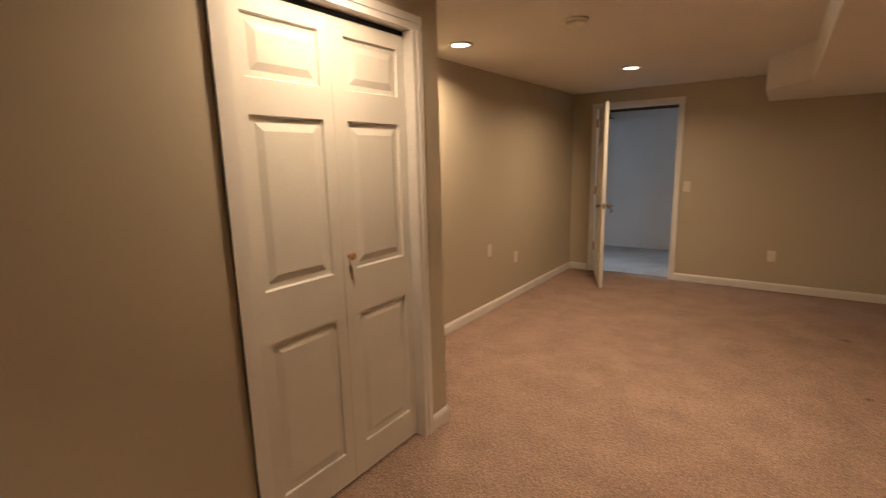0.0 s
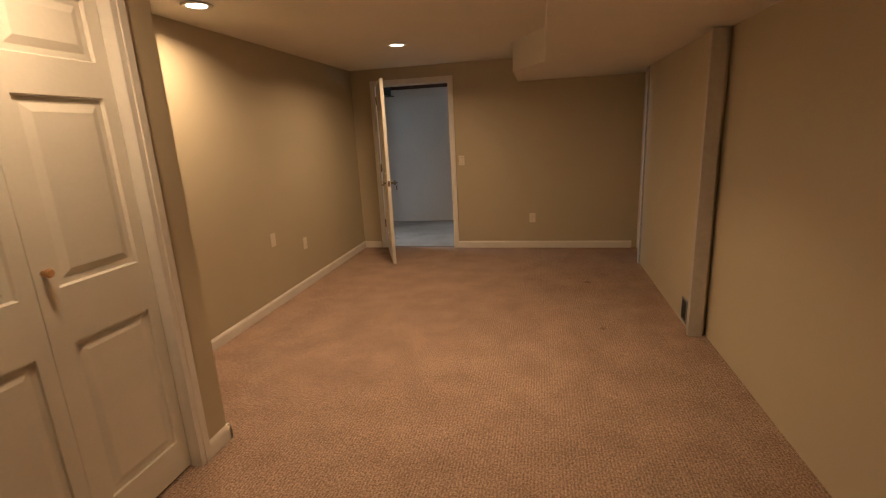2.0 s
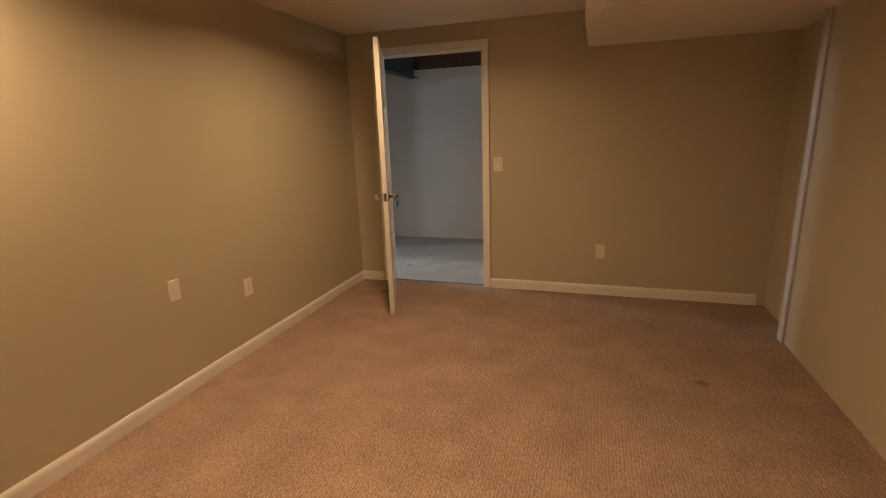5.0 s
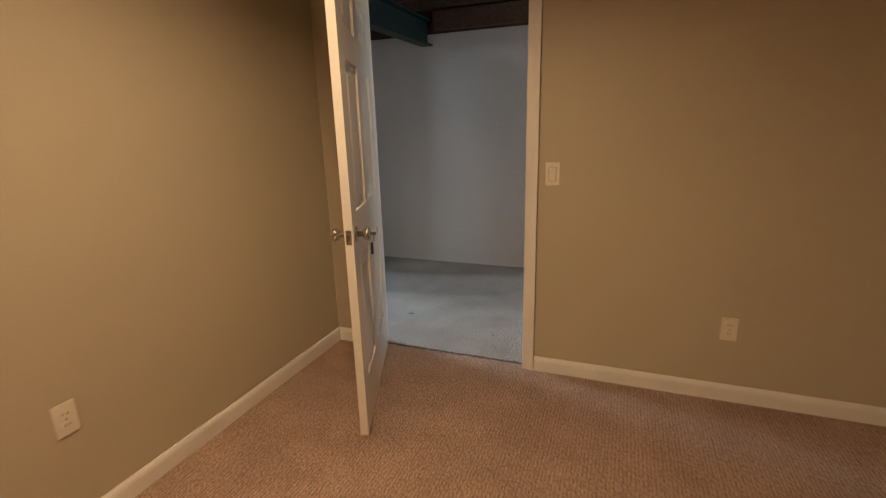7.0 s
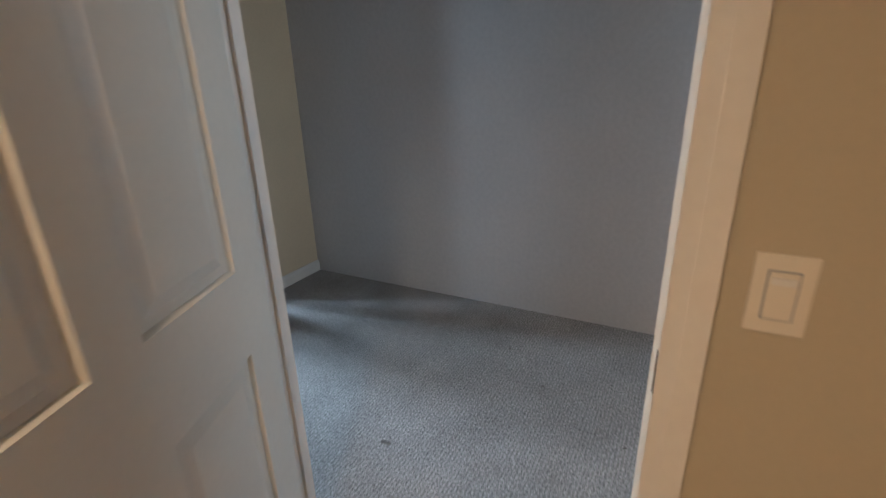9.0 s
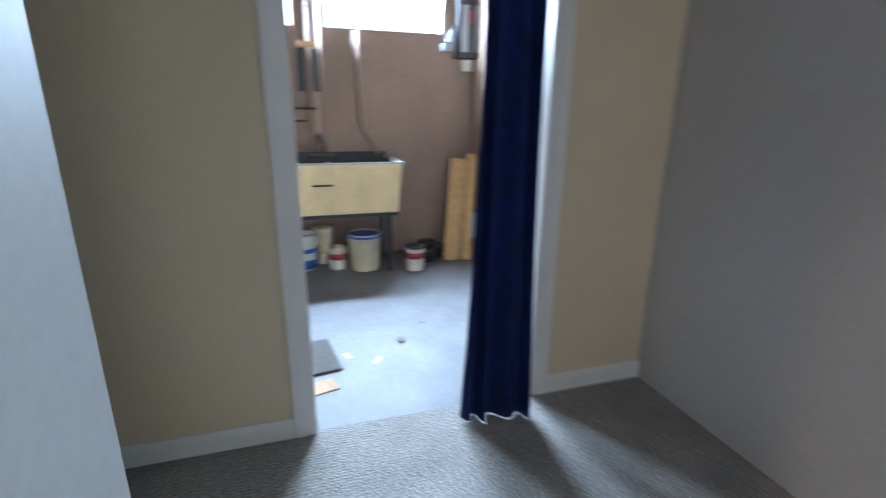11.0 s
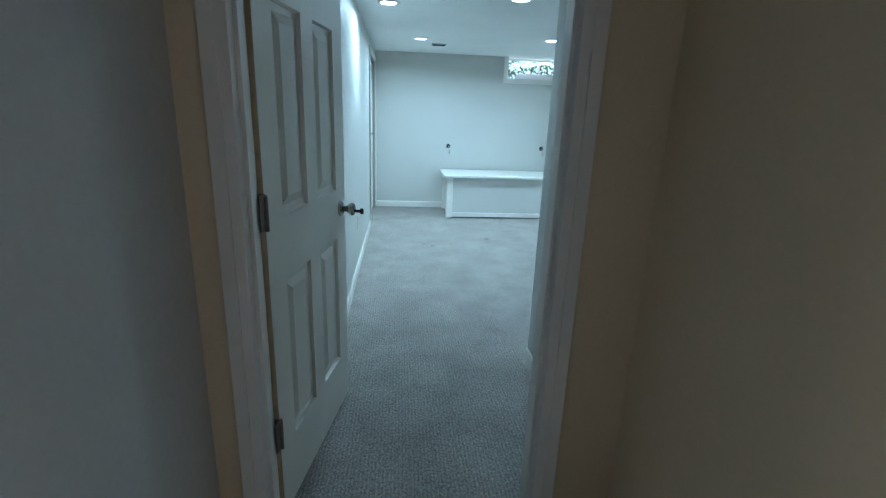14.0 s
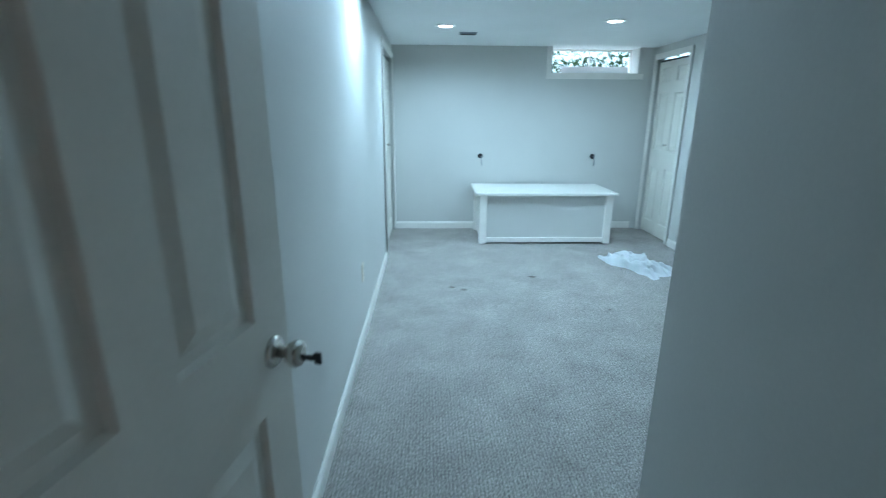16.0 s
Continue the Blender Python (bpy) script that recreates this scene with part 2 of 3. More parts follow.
for k in range(6):
    sf.faces.new((low[k], low[(k + 1) % 6], high[(k + 1) % 6], high[k]))
sf.faces.new(low)
sf.faces.new(high[::-1])
structure("ceiling_soffit", sf, CEILW, "boxed-in duct soffit under the ceiling", "ceiling")
# closet front: door opening from C0 to C1, outer corner at CE
C0, C1, CX, CE = 1.098, 2.01, 0.775, 2.215
structure("wall_closet", boxes((CX - 0.09, CX, C1 + 0.02, CE, 0, CEIL), (CX - 0.09, CX, -1.7, C0 - 0.02, 0, CEIL), (CX - 0.09, CX, C0 - 0.02, C1 + 0.02, 2.07, CEIL), (0, CX - 0.09, CE - 0.09, CE, 0, CEIL)), TAN, "tan painted closet wall with an outer corner")
structure("wall_closet_inside", boxes((-0.03, 0, -1.7, CE, 0, CEIL)), TAN, "closet back wall")

structure("wall_hall_back", boxes((CW, XR + 0.1, HB, HB + 0.12, 0, 2.14)), GREYW, "grey painted masonry wall")
structure("wall_hall_sill", boxes((CW, XR + 0.1, HB + 0.02, HB + 0.12, 2.144, 2.6)), OLDWOOD, "dark timber above the masonry wall")
# unseen end wall; its opening is invented to hold the hall fill lamp
structure("wall_hall_end", boxes((XR, XR + 0.1, HY0, HB, 0, 1.4), (XR, XR + 0.1, HY0, 6.75, 1.4, 2.6), (XR, XR + 0.1, 7.95, HB, 1.4, 2.6), (XR, XR + 0.1, 6.75, 7.95, 2.1, 2.6)), GREYW, "unseen grey painted wall with an opening added for a fill lamp")
structure("wall_passage", boxes((-0.06, -0.032, BW1, HY0, 0, 2.45)), DRYWALL, "scuffed white painted wall end")
structure("wall_hall_face", boxes((-0.06, OL - 0.02, HY0, HY0 + 0.008, 0, 2.45), (OR + 0.02, XR, HY0, HY0 + 0.008, 0, 2.45)), DRYWALL, "scuffed white painted wall")
structure("wall_cream", boxes((CW - 0.1, CW, 5.05, L1 - 0.02, 0, 2.45), (CW - 0.1, CW, L2 + 0.02, HB, 0, 2.45), (CW - 0.1, CW, L1 - 0.02, L2 + 0.02, 2.10, 2.45)), CREAM, "cream painted wall with an opening")
structure("wall_bedroom_door", boxes((CW, D1 - 0.02, BW0, BW1, 0, 2.45), (D2 + 0.02, -0.06, BW0, BW1, 0, 2.45), (D1 - 0.02, D2 + 0.02, BW0, BW1, 2.05, 2.45)), CREAM, "tan painted wall with the bedroom doorway")
structure("ceiling_hall", boxes((UX - 0.1, XR + 0.1, 5.05, HB + 0.12, 2.60, 2.7)), OLDWOOD, "dark underside of floorboards", "ceiling")
jb = bmesh.new()
for y in (5.5, 5.9, 6.45, 6.85, 7.25, 7.65, 8.02):
    box(jb, UX, XR, y, y + 0.045, 2.34, 2.60)
structure("ceiling_joists", jb, OLDWOOD, "dark bare floor joists", "ceiling")

structure("wall_bedroom_side", boxes((BE, -0.13, BF - 0.1, BF + 0.03, 0, BCEIL), (BE, -0.13, 0.68, 4.22, 0, BCEIL), (BE, -0.13, BF + 0.03, 0.68, 2.0, BCEIL), (-0.128, -0.04, BF - 0.1, BW0, 0, BCEIL + 0.3)), GREIGE, "greige painted long bedroom wall")
WX0, WX1, WZ = -3.10, -2.08, 1.85
structure("wall_bedroom_far", boxes((WX1, BE, BF - 0.3, BF, 0, BCEIL), (BWX - 0.1, WX0, BF - 0.3, BF, 0, BCEIL), (WX0, WX1, BF - 0.3, BF, 0, WZ)), GREIGE, "greige painted wall with a high window")
structure("wall_bedroom_west", boxes((BWX - 0.1, BWX, BF, BF + 0.06, 0, BCEIL), (BWX - 0.1, BWX, 0.22, 4.02, 0, BCEIL), (BWX - 0.1, BWX, BF + 0.06, 0.22, 2.03, BCEIL), (BWX - 0.7, BWX - 0.6, BF, 4.02, 0, BCEIL)), GREIGE, "greige painted wall with a closet")
structure("wall_bedroom_stub", boxes((BN - 0.12, BN, 4.02, BW0, 0, BCEIL), (BWX - 0.1, BN - 0.12, 4.02, 4.14, 0, BCEIL)), GREIGE, "greige painted wall with an outer corner")
structure("wall_bedroom_inside", boxes((BN, D1 - 0.02, BW0 - 0.006, BW0, 0, BCEIL)), GREIGE, "greige wall beside the doorway")
structure("ceiling_bedroom", boxes((BWX - 0.7, -0.06, BF - 0.3, BW0, BCEIL, BCEIL + 0.1)), BCEILW, "flat white bedroom ceiling", "ceiling")

U1, U2, U3, U4, UZ = 6.81, 7.79, 5.95, 6.55, 1.92
structure("wall_utility_far", boxes((UX - 0.3, UX, 5.2, HB, 0, UZ), (UX - 0.3, UX, U2, HB, UZ, 2.6), (UX - 0.3, UX, U4, U1, UZ, 2.6), (UX - 0.3, UX, 5.2, U3, UZ, 2.6), (UX - 0.3, UX, U3, U4, 2.34, 2.6), (UX - 0.3, UX, U1, U2, 2.34, 2.6)), PINK, "faded pink painted basement wall")
structure("wall_utility_side", boxes((UX - 0.3, CW, HB + 0.004, HB + 0.12, 0, 2.6)), PINK, "faded pink painted basement wall")
structure("wall_utility_near", boxes((UX - 0.3, CW - 0.1, 5.1, 5.2, 0, 2.6)), PINK, "faded pink painted basement wall")


def skirting(name, x0, y0, x1, y1, nx, ny, h=0.085, mat_=None):
    """A baseboard along a wall line, standing off it along (nx, ny), with a rounded top."""
    t = 0.014
    d = Vector((x1 - x0, y1 - y0, 0))
    prof = [(0, 0), (t, 0), (t, h * 0.72), (t * 0.8, h * 0.86), (t * 0.35, h), (0, h)]
    bm = bmesh.new()
    ends = []
    for k in (0, 1):
        p = Vector((x0, y0, 0)) + d * k
        ends.append([bm.verts.new((p.x + nx * a, p.y + ny * a, z)) for a, z in prof])
    for i in range(6):
        bm.faces.new((ends[0][i], ends[0][(i + 1) % 6], ends[1][(i + 1) % 6], ends[1][i]))
    bm.faces.new(ends[0])
    bm.faces.new(ends[1][::-1])
    return structure(name, bm, mat_ or TRIM, "white painted baseboard", "baseboard")


skirting("baseboard", 0, CE + 0.02, 0, YF, 1, 0)
skirting("baseboard", 0.015, YF, OL - 0.08, YF, 0, -1)
skirting("baseboard", OR + 0.064, YF, 3.36, YF, 0, -1)
skirting("baseboard", 0.016, CE, CX + 0.014, CE, 0, 1)
skirting("baseboard", CX, C1 + 0.064, CX, CE + 0.014, 1, 0)
skirting("baseboard", CX, -1.7, CX, C0 - 0.09, 1, 0)
skirting("baseboard", CW, BW1 + 0.016, CW, L1 - 0.09, 1, 0)
skirting("baseboard", CW, L2 + 0.09, CW, HB, 1, 0)
skirting("baseboard", CW + 0.002, BW1, D1 - 0.09, BW1, 0, 1)
skirting("baseboard", BE, 0.78, BE, 4.22, -1, 0)
skirting("baseboard", BE - 0.02, BF, -3.2, BF, 0, 1)
skirting("baseboard", BN, 4.02, BN, BW0 - 0.01, 1, 0)
skirting("baseboard", BN - 0.13, 4.02, BWX, 4.02, 0, -1)
skirting("baseboard", BWX, 0.28, BWX, 4.0, 1, 0)


def casing(name, axis, at, a, b, top, out, w=0.062, t=0.016, legs=(1, 1)):
    """A door surround: moulded boards on one face of a wall. axis: the wall runs along x or y."""
    e = new(name)
    tagged(e, "white painted door casing", "door trim", kind="structure")

    def board(u0, u1, z0, z1):
        bm = bmesh.new()
        for k, (i, d) in enumerate(((0, t * 0.65), (0.35, t))):
            p, q = (at, at + out * d)
            lo, hi = min(p, q), max(p, q)
            uu0, uu1, zz0, zz1 = u0, u1, z0, z1
            if k:
                if u1 - u0 < z1 - z0:
                    if (u0 + u1) / 2 < (a + b) / 2:
                        uu1 = u0 + (u1 - u0) * 0.55
                    else:
                        uu0 = u1 - (u1 - u0) * 0.55
                else:
                    zz0 = z1 - (z1 - z0) * 0.55
            if axis == "x":
                box(bm, uu0, uu1, lo, hi, zz0, zz1)
            else:
                box(bm, lo, hi, uu0, uu1, zz0, zz1)
        return bm

    if legs[0]:
        part("casing_board", board(a - w, a, 0, top), TRIM, e)
    if legs[1]:
        part("casing_board", board(b, b + w, 0, top), TRIM, e)
    part("casing_board", board(a - w, b + w, top, top + w), TRIM, e)
    return e


def jamb(name, axis, w0, w1, a, b, top, stop=0.5, th=0.02):
    """The lining of a doorway, with a stop bead."""
    e = new(name)
    tagged(e, "white painted door jamb", "door frame", kind="structure")
    c = w0 + (w1 - w0) * stop
    for u0, u1, z0, z1, s0, s1 in ((a - th, a, 0, top + th, a, a + 0.011), (b, b + th, 0, top + th, b - 0.011, b), (a, b, top, top + th, 0, 0)):
        bs = [(u0, u1, w0 - 0.002, w1 + 0.002, z0, z1)]
        if not 0 <= stop <= 1:
            pass
        elif s1:
            bs.append((s0, s1, c, c + 0.03, 0, top))
        else:
            bs.append((u0, u1, c, c + 0.03, top - 0.011, top))
        if axis == "y":
            bs = [(p[2], p[3], p[0], p[1], p[4], p[5]) for p in bs]
        part("jamb_board", boxes(*bs), TRIM, e)
    return e


casing("door_trim_1", "x", YF, OL, OR, OT, -1)
jamb("door_frame_1", "x", YF, HY0 + 0.01, OL, OR, OT, 0.62)
casing("door_trim_2", "x", BW1, D1, D2, 2.03, 1)
jamb("door_frame_2", "x", BW0, BW1, D1, D2, 2.03, 0.5)
casing("door_trim_3", "y", CW, L1, L2, 2.08, 1, w=0.085)
jamb("door_frame_3", "y", CW - 0.1, CW, L1, L2, 2.08, 2.0)
casing("door_trim_4", "y", CX, C0, C1, 2.05, 1)
jamb("door_frame_4", "y", CX - 0.09, CX, C0, C1, 2.05, -2.0)
casing("door_trim_5", "y", BE, BF + 0.06, 0.66, 1.98, -1, legs=(1, 1))
casing("door_trim_6", "y", BWX, BF + 0.08, 0.20, 2.0, 1)
PRIMED = mat("grey_primed_trim", (0.52, 0.49, 0.45), 0.6, grain=0.06, scale=30, stain=0.1)
structure("trim_corner_strip", soft_box(3.312, 3.328, 5.49, 5.566, 0, 1.965), PRIMED, "pale grey vertical corner trim strip", "trim")
structure("trim_post", soft_box(3.30, 3.39, 3.675, 3.716, 0, 1.965), PRIMED, "bare grey vertical trim board", "trim")


# ---- doors ----
def panel_slab(w, h, t, cols, rows, depth=0.013, inset=0.02):
    """A moulded panel door: x from 0 to w, y from 0 to t, panels on both faces. cols and rows: panel spans."""
    bm = bmesh.new()
    xs = sorted({0, w, *[c for p in cols for c in p]})
    zs = sorted({0, h, *[c for p in rows for c in p]})
    for y, flip, sgn in ((0, 0, 1), (t, 1, -1)):
        grid = [[bm.verts.new((x, y, z)) for z in zs] for x in xs]
        panels = []
        for i in range(len(xs) - 1):
            for j in range(len(zs) - 1):
                q = [grid[i][j], grid[i + 1][j], grid[i + 1][j + 1], grid[i][j + 1]]
                f = bm.faces.new(q[::-1] if flip else q)
                if any(a == xs[i] for a, _ in cols) and any(a == zs[j] for a, _ in rows):
                    panels.append(f)
        for f in panels:
            r = f
            for ins, dy in ((0.006, depth), (inset, 0.0), (0.028, -depth * 0.75)):
                bmesh.ops.inset_individual(bm, faces=[r], thickness=ins, use_even_offset=True)
                for v in r.verts:
                    v.co.y += sgn * dy
    for z in (0, h):
        bm.faces.new([bm.verts.new(c) for c in ((0, 0, z), (w, 0, z), (w, t, z), (0, t, z))])
    for x in (0, w):
        bm.faces.new([bm.verts.new(c) for c in ((x, 0, 0), (x, t, 0), (x, t, h), (x, 0, h))])
    bmesh.ops.remove_doubles(bm, verts=bm.verts[:], dist=0.0002)
    return bm


def knob_set(parent, x, z, t, side):
    """A round door knob with its rose; side -1 stands off the face y=0, +1 off y=t."""
    m = Matrix.Translation((x, 0 if side < 0 else t, z)) @ Matrix.Rotation(radians(90 if side < 0 else -90), 4, "X")
    k = part("knob", lathe([(0.012, 0.0), (0.012, 0.028), (0.02, 0.034), (0.0265, 0.044), (0.027, 0.052), (0.023, 0.060), (0.012, 0.064)], 28, m), CHROME, parent, "brushed nickel round knob")
    part("rose", lathe([(0.033, 0), (0.033, 0.004), (0.027, 0.010), (0.014, 0.012)], 28, m), CHROME, k)
    return k


def six_panel(name, m, w, h, label, hinge_side="near", keys=False):
    e = thing(name, m, label, "door")
    t, st, mid = 0.035, 0.115, 0.105
    c1 = (st, (w - mid) / 2)
    c2 = ((w + mid) / 2, w - st)
    part("slab", panel_slab(w, h, t, [c1, c2], [(0.24, 0.80), (1.0, 1.60), (1.72, h - 0.12)]), DOORW, e)
    knob_set(e, w - 0.065, 0.915, t, -1)
    knob_set(e, w - 0.065, 0.915, t, 1)
    part("latch_plate", soft_box(w - 0.001, w + 0.0025, 0.006, 0.029, 0.885, 0.945, 0.001, 1), CHROME, e, "bright steel latch plate")
    part("edge_strip", boxes((-0.0012, -0.0002, 0.001, t - 0.001, 0.0, h)), mat("unpainted_door_edge", (0.60, 0.47, 0.30), 0.6, grain=0.12, scale=30, stain=0.15), e, "bare tan door edge")
    part("latch_bolt", soft_box(w, w + 0.010, 0.012, 0.023, 0.905, 0.925, 0.002, 1), BRASS, e)
    for z in (0.27, 0.985, 1.80):
        hg = part("hinge", boxes((-0.034, 0.0, -0.004, 0.001, z, z + 0.10), (-0.0026, 0.0012, -0.004, 0.033, z, z + 0.10), (0.0, 0.014, -0.003, 0.0, z + 0.005, z + 0.095)), BRASS, e, "dull metal hinge")
        part("hinge_pin", lathe([(0.0065, z - 0.004), (0.0065, z + 0.094)], 12, Matrix.Translation((-0.003, -0.005, 0))), BRASS, hg)
    return e


# door of the first doorway: swings into the room about its hinge side, standing open
HX, HY_ = 0.322, 6.19
d1 = six_panel("door_1", Matrix.Translation((HX, HY_, 0.012)) @ Matrix.Rotation(radians(-68), 4, "Z"), 0.90, 2.01, "white six-panel door standing open with knob and hanging key")
kf = part("key_fob", soft_box(0.852, 0.872, 0.098, 0.108, 0.835, 0.885, 0.004), BLACK, d1, "black key fob hanging from the lock")
part("key", boxes((0.833, 0.837, 0.095, 0.118, 0.908, 0.922)), BRASS, kf)
part("key_ring", tube([(0.835 + 0.012 * math.cos(a / 10 * 6.283) + 0.012, 0.11, 0.897 + 0.014 * math.sin(a / 10 * 6.283)) for a in range(11)], 0.0015, 6), CHROME, kf)
part("strike_plate", boxes((OR - 0.0035, OR - 0.0005, 6.212, 6.238, 0.89, 0.955)), BRASS, bpy.data.objects["door_frame_1"])
# bedroom door: swings into the bedroom
d2 = six_panel("door_2", Matrix.Translation((D2 - 0.012, BW0 - 0.016, 0.012)) @ Matrix.Rotation(radians(-100.2), 4, "Z"), 0.75, 2.0, "white six-panel bedroom door standing open, chipped paint at edges")

part("key", boxes((0.6835, 0.6865, -0.088, -0.060, 0.902, 0.914), (0.683, 0.687, -0.100, -0.086, 0.896, 0.920)), BLACK, d2, "dark key left in the knob")


def bifold(name, m, w, h, label, knob_mat, folds=2):
    """Closed bifold closet doors: leaves in the local x-z plane, front towards -y."""
    e = thing(name, m, label, "closet door")
    lw = w / folds
    for i in range(folds):
        bm = panel_slab(lw - 0.002, h, 0.03, [(0.075, lw - 0.055)], [(0.15, 0.785), (0.985, 1.613), (1.735, h - 0.065)])
        bm.transform(Matrix.Translation((i * lw + 0.001, 0, 0)))
        part("leaf", bm, DOORW, e)
    kx = lw + 0.035
    mm = Matrix.Translation((kx, 0, 1.05)) @ Matrix.Rotation(radians(90), 4, "X")
    part("knob", lathe([(0.009, 0), (0.008, 0.012), (0.014, 0.02), (0.016, 0.028), (0.011, 0.035)], 20, mm), knob_mat, e, "small round pull knob")
    part("track", boxes((0, w, 0.004, 0.028, h + 0.004, h + 0.022)), DARKM, e, "dark metal top track")
    return e


# front faces +x in the first room
bifold("closet_door", Matrix.Translation((CX - 0.045, C0 + 0.003, 0.015)) @ Matrix.Rotation(radians(90), 4, "Z"), C1 - C0 - 0.006, 2.01, "white panelled bifold closet doors, closed, with wooden knob", KNOBW)
bifold("closet_door", Matrix.Translation((BE + 0.03, 0.655, 0.015)) @ Matrix.Rotation(radians(-90), 4, "Z"), 0.655 - BF - 0.065, 1.93, "white panelled bifold closet doors, closed, in the bedroom", CHROME)
bifold("closet_door", Matrix.Translation((BWX - 0.03, BF + 0.083, 0.015)) @ Matrix.Rotation(radians(90), 4, "Z"), 0.195 - BF - 0.083, 1.95, "white panelled bifold closet doors, closed, beside the window", CHROME)


# ---- fixtures of the first room ----
def downlight(x, y, z, lens, group):
    e = thing("recessed_light", pose(x, y, z), "round white recessed ceiling light, switched on", "ceiling light", group)
    part("trim_ring", lathe([(0.062, -0.002), (0.088, -0.002), (0.088, -0.006), (0.074, -0.010), (0.062, -0.006)], 32), TRIM, e)
    part("lens", lathe([(0.0615, -0.001), (0.058, -0.007), (0.03, -0.010), (0.001, -0.0105)], 32), lens, e, "glowing frosted lens")
    return e


# the one at y = -0.55 is the added, unseen lamp
for lx, ly in ROOM_LAMPS:
    downlight(lx, ly, CEIL, LAMPGLOW, "lights in the first room")
for lx, ly in BED_LAMPS:
    downlight(lx, ly, BCEIL, BLAMPGLOW, "lights in the bedroom")


def smoke_alarm(x, y, z):
    e = thing("smoke_detector", pose(x, y, z), "round white plastic smoke detector on the ceiling", "smoke detector")
    part("base", lathe([(0.068, 0), (0.068, -0.012), (0.06, -0.016)], 32), IVORY, e)
    part("cover", lathe([(0.06, -0.014), (0.058, -0.028), (0.045, -0.036), (0.002, -0.038)], 32), IVORY, e)
    return e


smoke_alarm(1.185, 3.01, CEIL)
smoke_alarm(-1.36, 2.97, BCEIL)


def plate(name, m, label, category, kind):
    """A wall plate in the local x-z plane, front towards -y, centred on its pose."""
    e = thing(name, m, label, category)
    part("cover_plate", soft_box(-0.036, 0.036, -0.006, 0, -0.058, 0.058, 0.003), IVORY, e)
    if kind == "switch":
        part("rocker_gap", boxes((-0.019, 0.019, -0.0068, -0.004, -0.036, 0.036)), GREYM, e)
        part("rocker", soft_box(-0.017, 0.017, -0.010, -0.004, -0.034, 0.034, 0.002), IVORY, e)
        part("rocker_slide", soft_box(-0.014, 0.014, -0.013, -0.009, 0.017, 0.027, 0.001, 1), PAPER, e)
    elif kind == "outlet":
        for dz in (-0.02, 0.02):
            s = part("socket", lathe([(0.0165, 0), (0.0165, 0.003), (0.015, 0.004)], 20, Matrix.Translation((0, -0.005, dz)) @ Matrix.Rotation(radians(90), 4, "X")), IVORY, e)
            part("slots", boxes((-0.008, -0.0055, -0.0096, -0.009, dz - 0.003, dz + 0.006), (0.0055, 0.008, -0.0096, -0.009, dz - 0.003, dz + 0.005)), BLACK, s)
        part("screw", lathe([(0.003, 0), (0.003, 0.0015)], 10, Matrix.Translation((0, -0.006, 0)) @ Matrix.Rotation(radians(90), 4, "X")), CHROME, e)
    else:
        part("insert", soft_box(-0.012, 0.012, -0.009, -0.004, -0.02, 0.02, 0.002), IVORY, e)
    return e


plate("light_switch", pose(1.352, YF, 1.10), "ivory rocker light switch on the tan wall", "light switch", "switch")
plate("wall_outlet", pose(2.204, YF, 0.376), "ivory double wall outlet above the baseboard", "outlet", "outlet")
plate("wall_outlet", pose(0, 4.61, 0.44, 0, 0, 90), "ivory double wall outlet above the baseboard", "outlet", "outlet")
plate("wall_jack", pose(0, 4.06, 0.60, 0, 0, 90), "ivory cable jack plate on the tan wall", "wall plate", "jack")
plate("wall_outlet", pose(BE, 2.41, 0.43, 0, 0, -90), "white wall outlet on the bedroom wall", "outlet", "outlet")

vent = thing("floor_vent", pose(3.328, 3.88, 0.0), "grey louvred metal vent low on the wall", "vent")
part("frame", boxes((-0.008, 0, -0.06, 0.06, 0.03, 0.042), (-0.008, 0, -0.06, 0.06, 0.188, 0.20), (-0.008, 0, -0.06, -0.05, 0.042, 0.188), (-0.008, 0, 0.05, 0.06, 0.042, 0.188)), GREYM, vent)
part("backing", boxes((-0.002, 0, -0.05, 0.05, 0.042, 0.188)), BLACK, vent)
for i in range(9):
    part("slat", boxes((-0.007, -0.003, -0.05, 0.05, 0.048 + i * 0.0155, 0.055 + i * 0.0155)), DARKM, vent)


# ---- hall ----
bx = -0.08
beam = thing("steel_beam", pose(bx, 0, 2.04), "dark painted steel I-beam under the joists", "beam")
part("bottom_flange", boxes((-0.055, 0.055, HY0 + 0.02, HB - 0.01, 0, 0.014)), STEEL, beam)
part("web", boxes((-0.005, 0.005, HY0 + 0.02, HB - 0.01, 0.014, 0.20)), STEEL, beam)
part("top_flange", boxes((-0.055, 0.055, HY0 + 0.02, HB - 0.01, 0.20, 0.214)), STEEL, beam)
ledger = thing("timber_ledger", pose(0, HB - 0.06, 2.16), "dark timber ledger along the top of the wall", "ledger")
part("board", soft_box(0.0, XR, 0, 0.05, 0, 0.16), OLDWOOD, ledger)


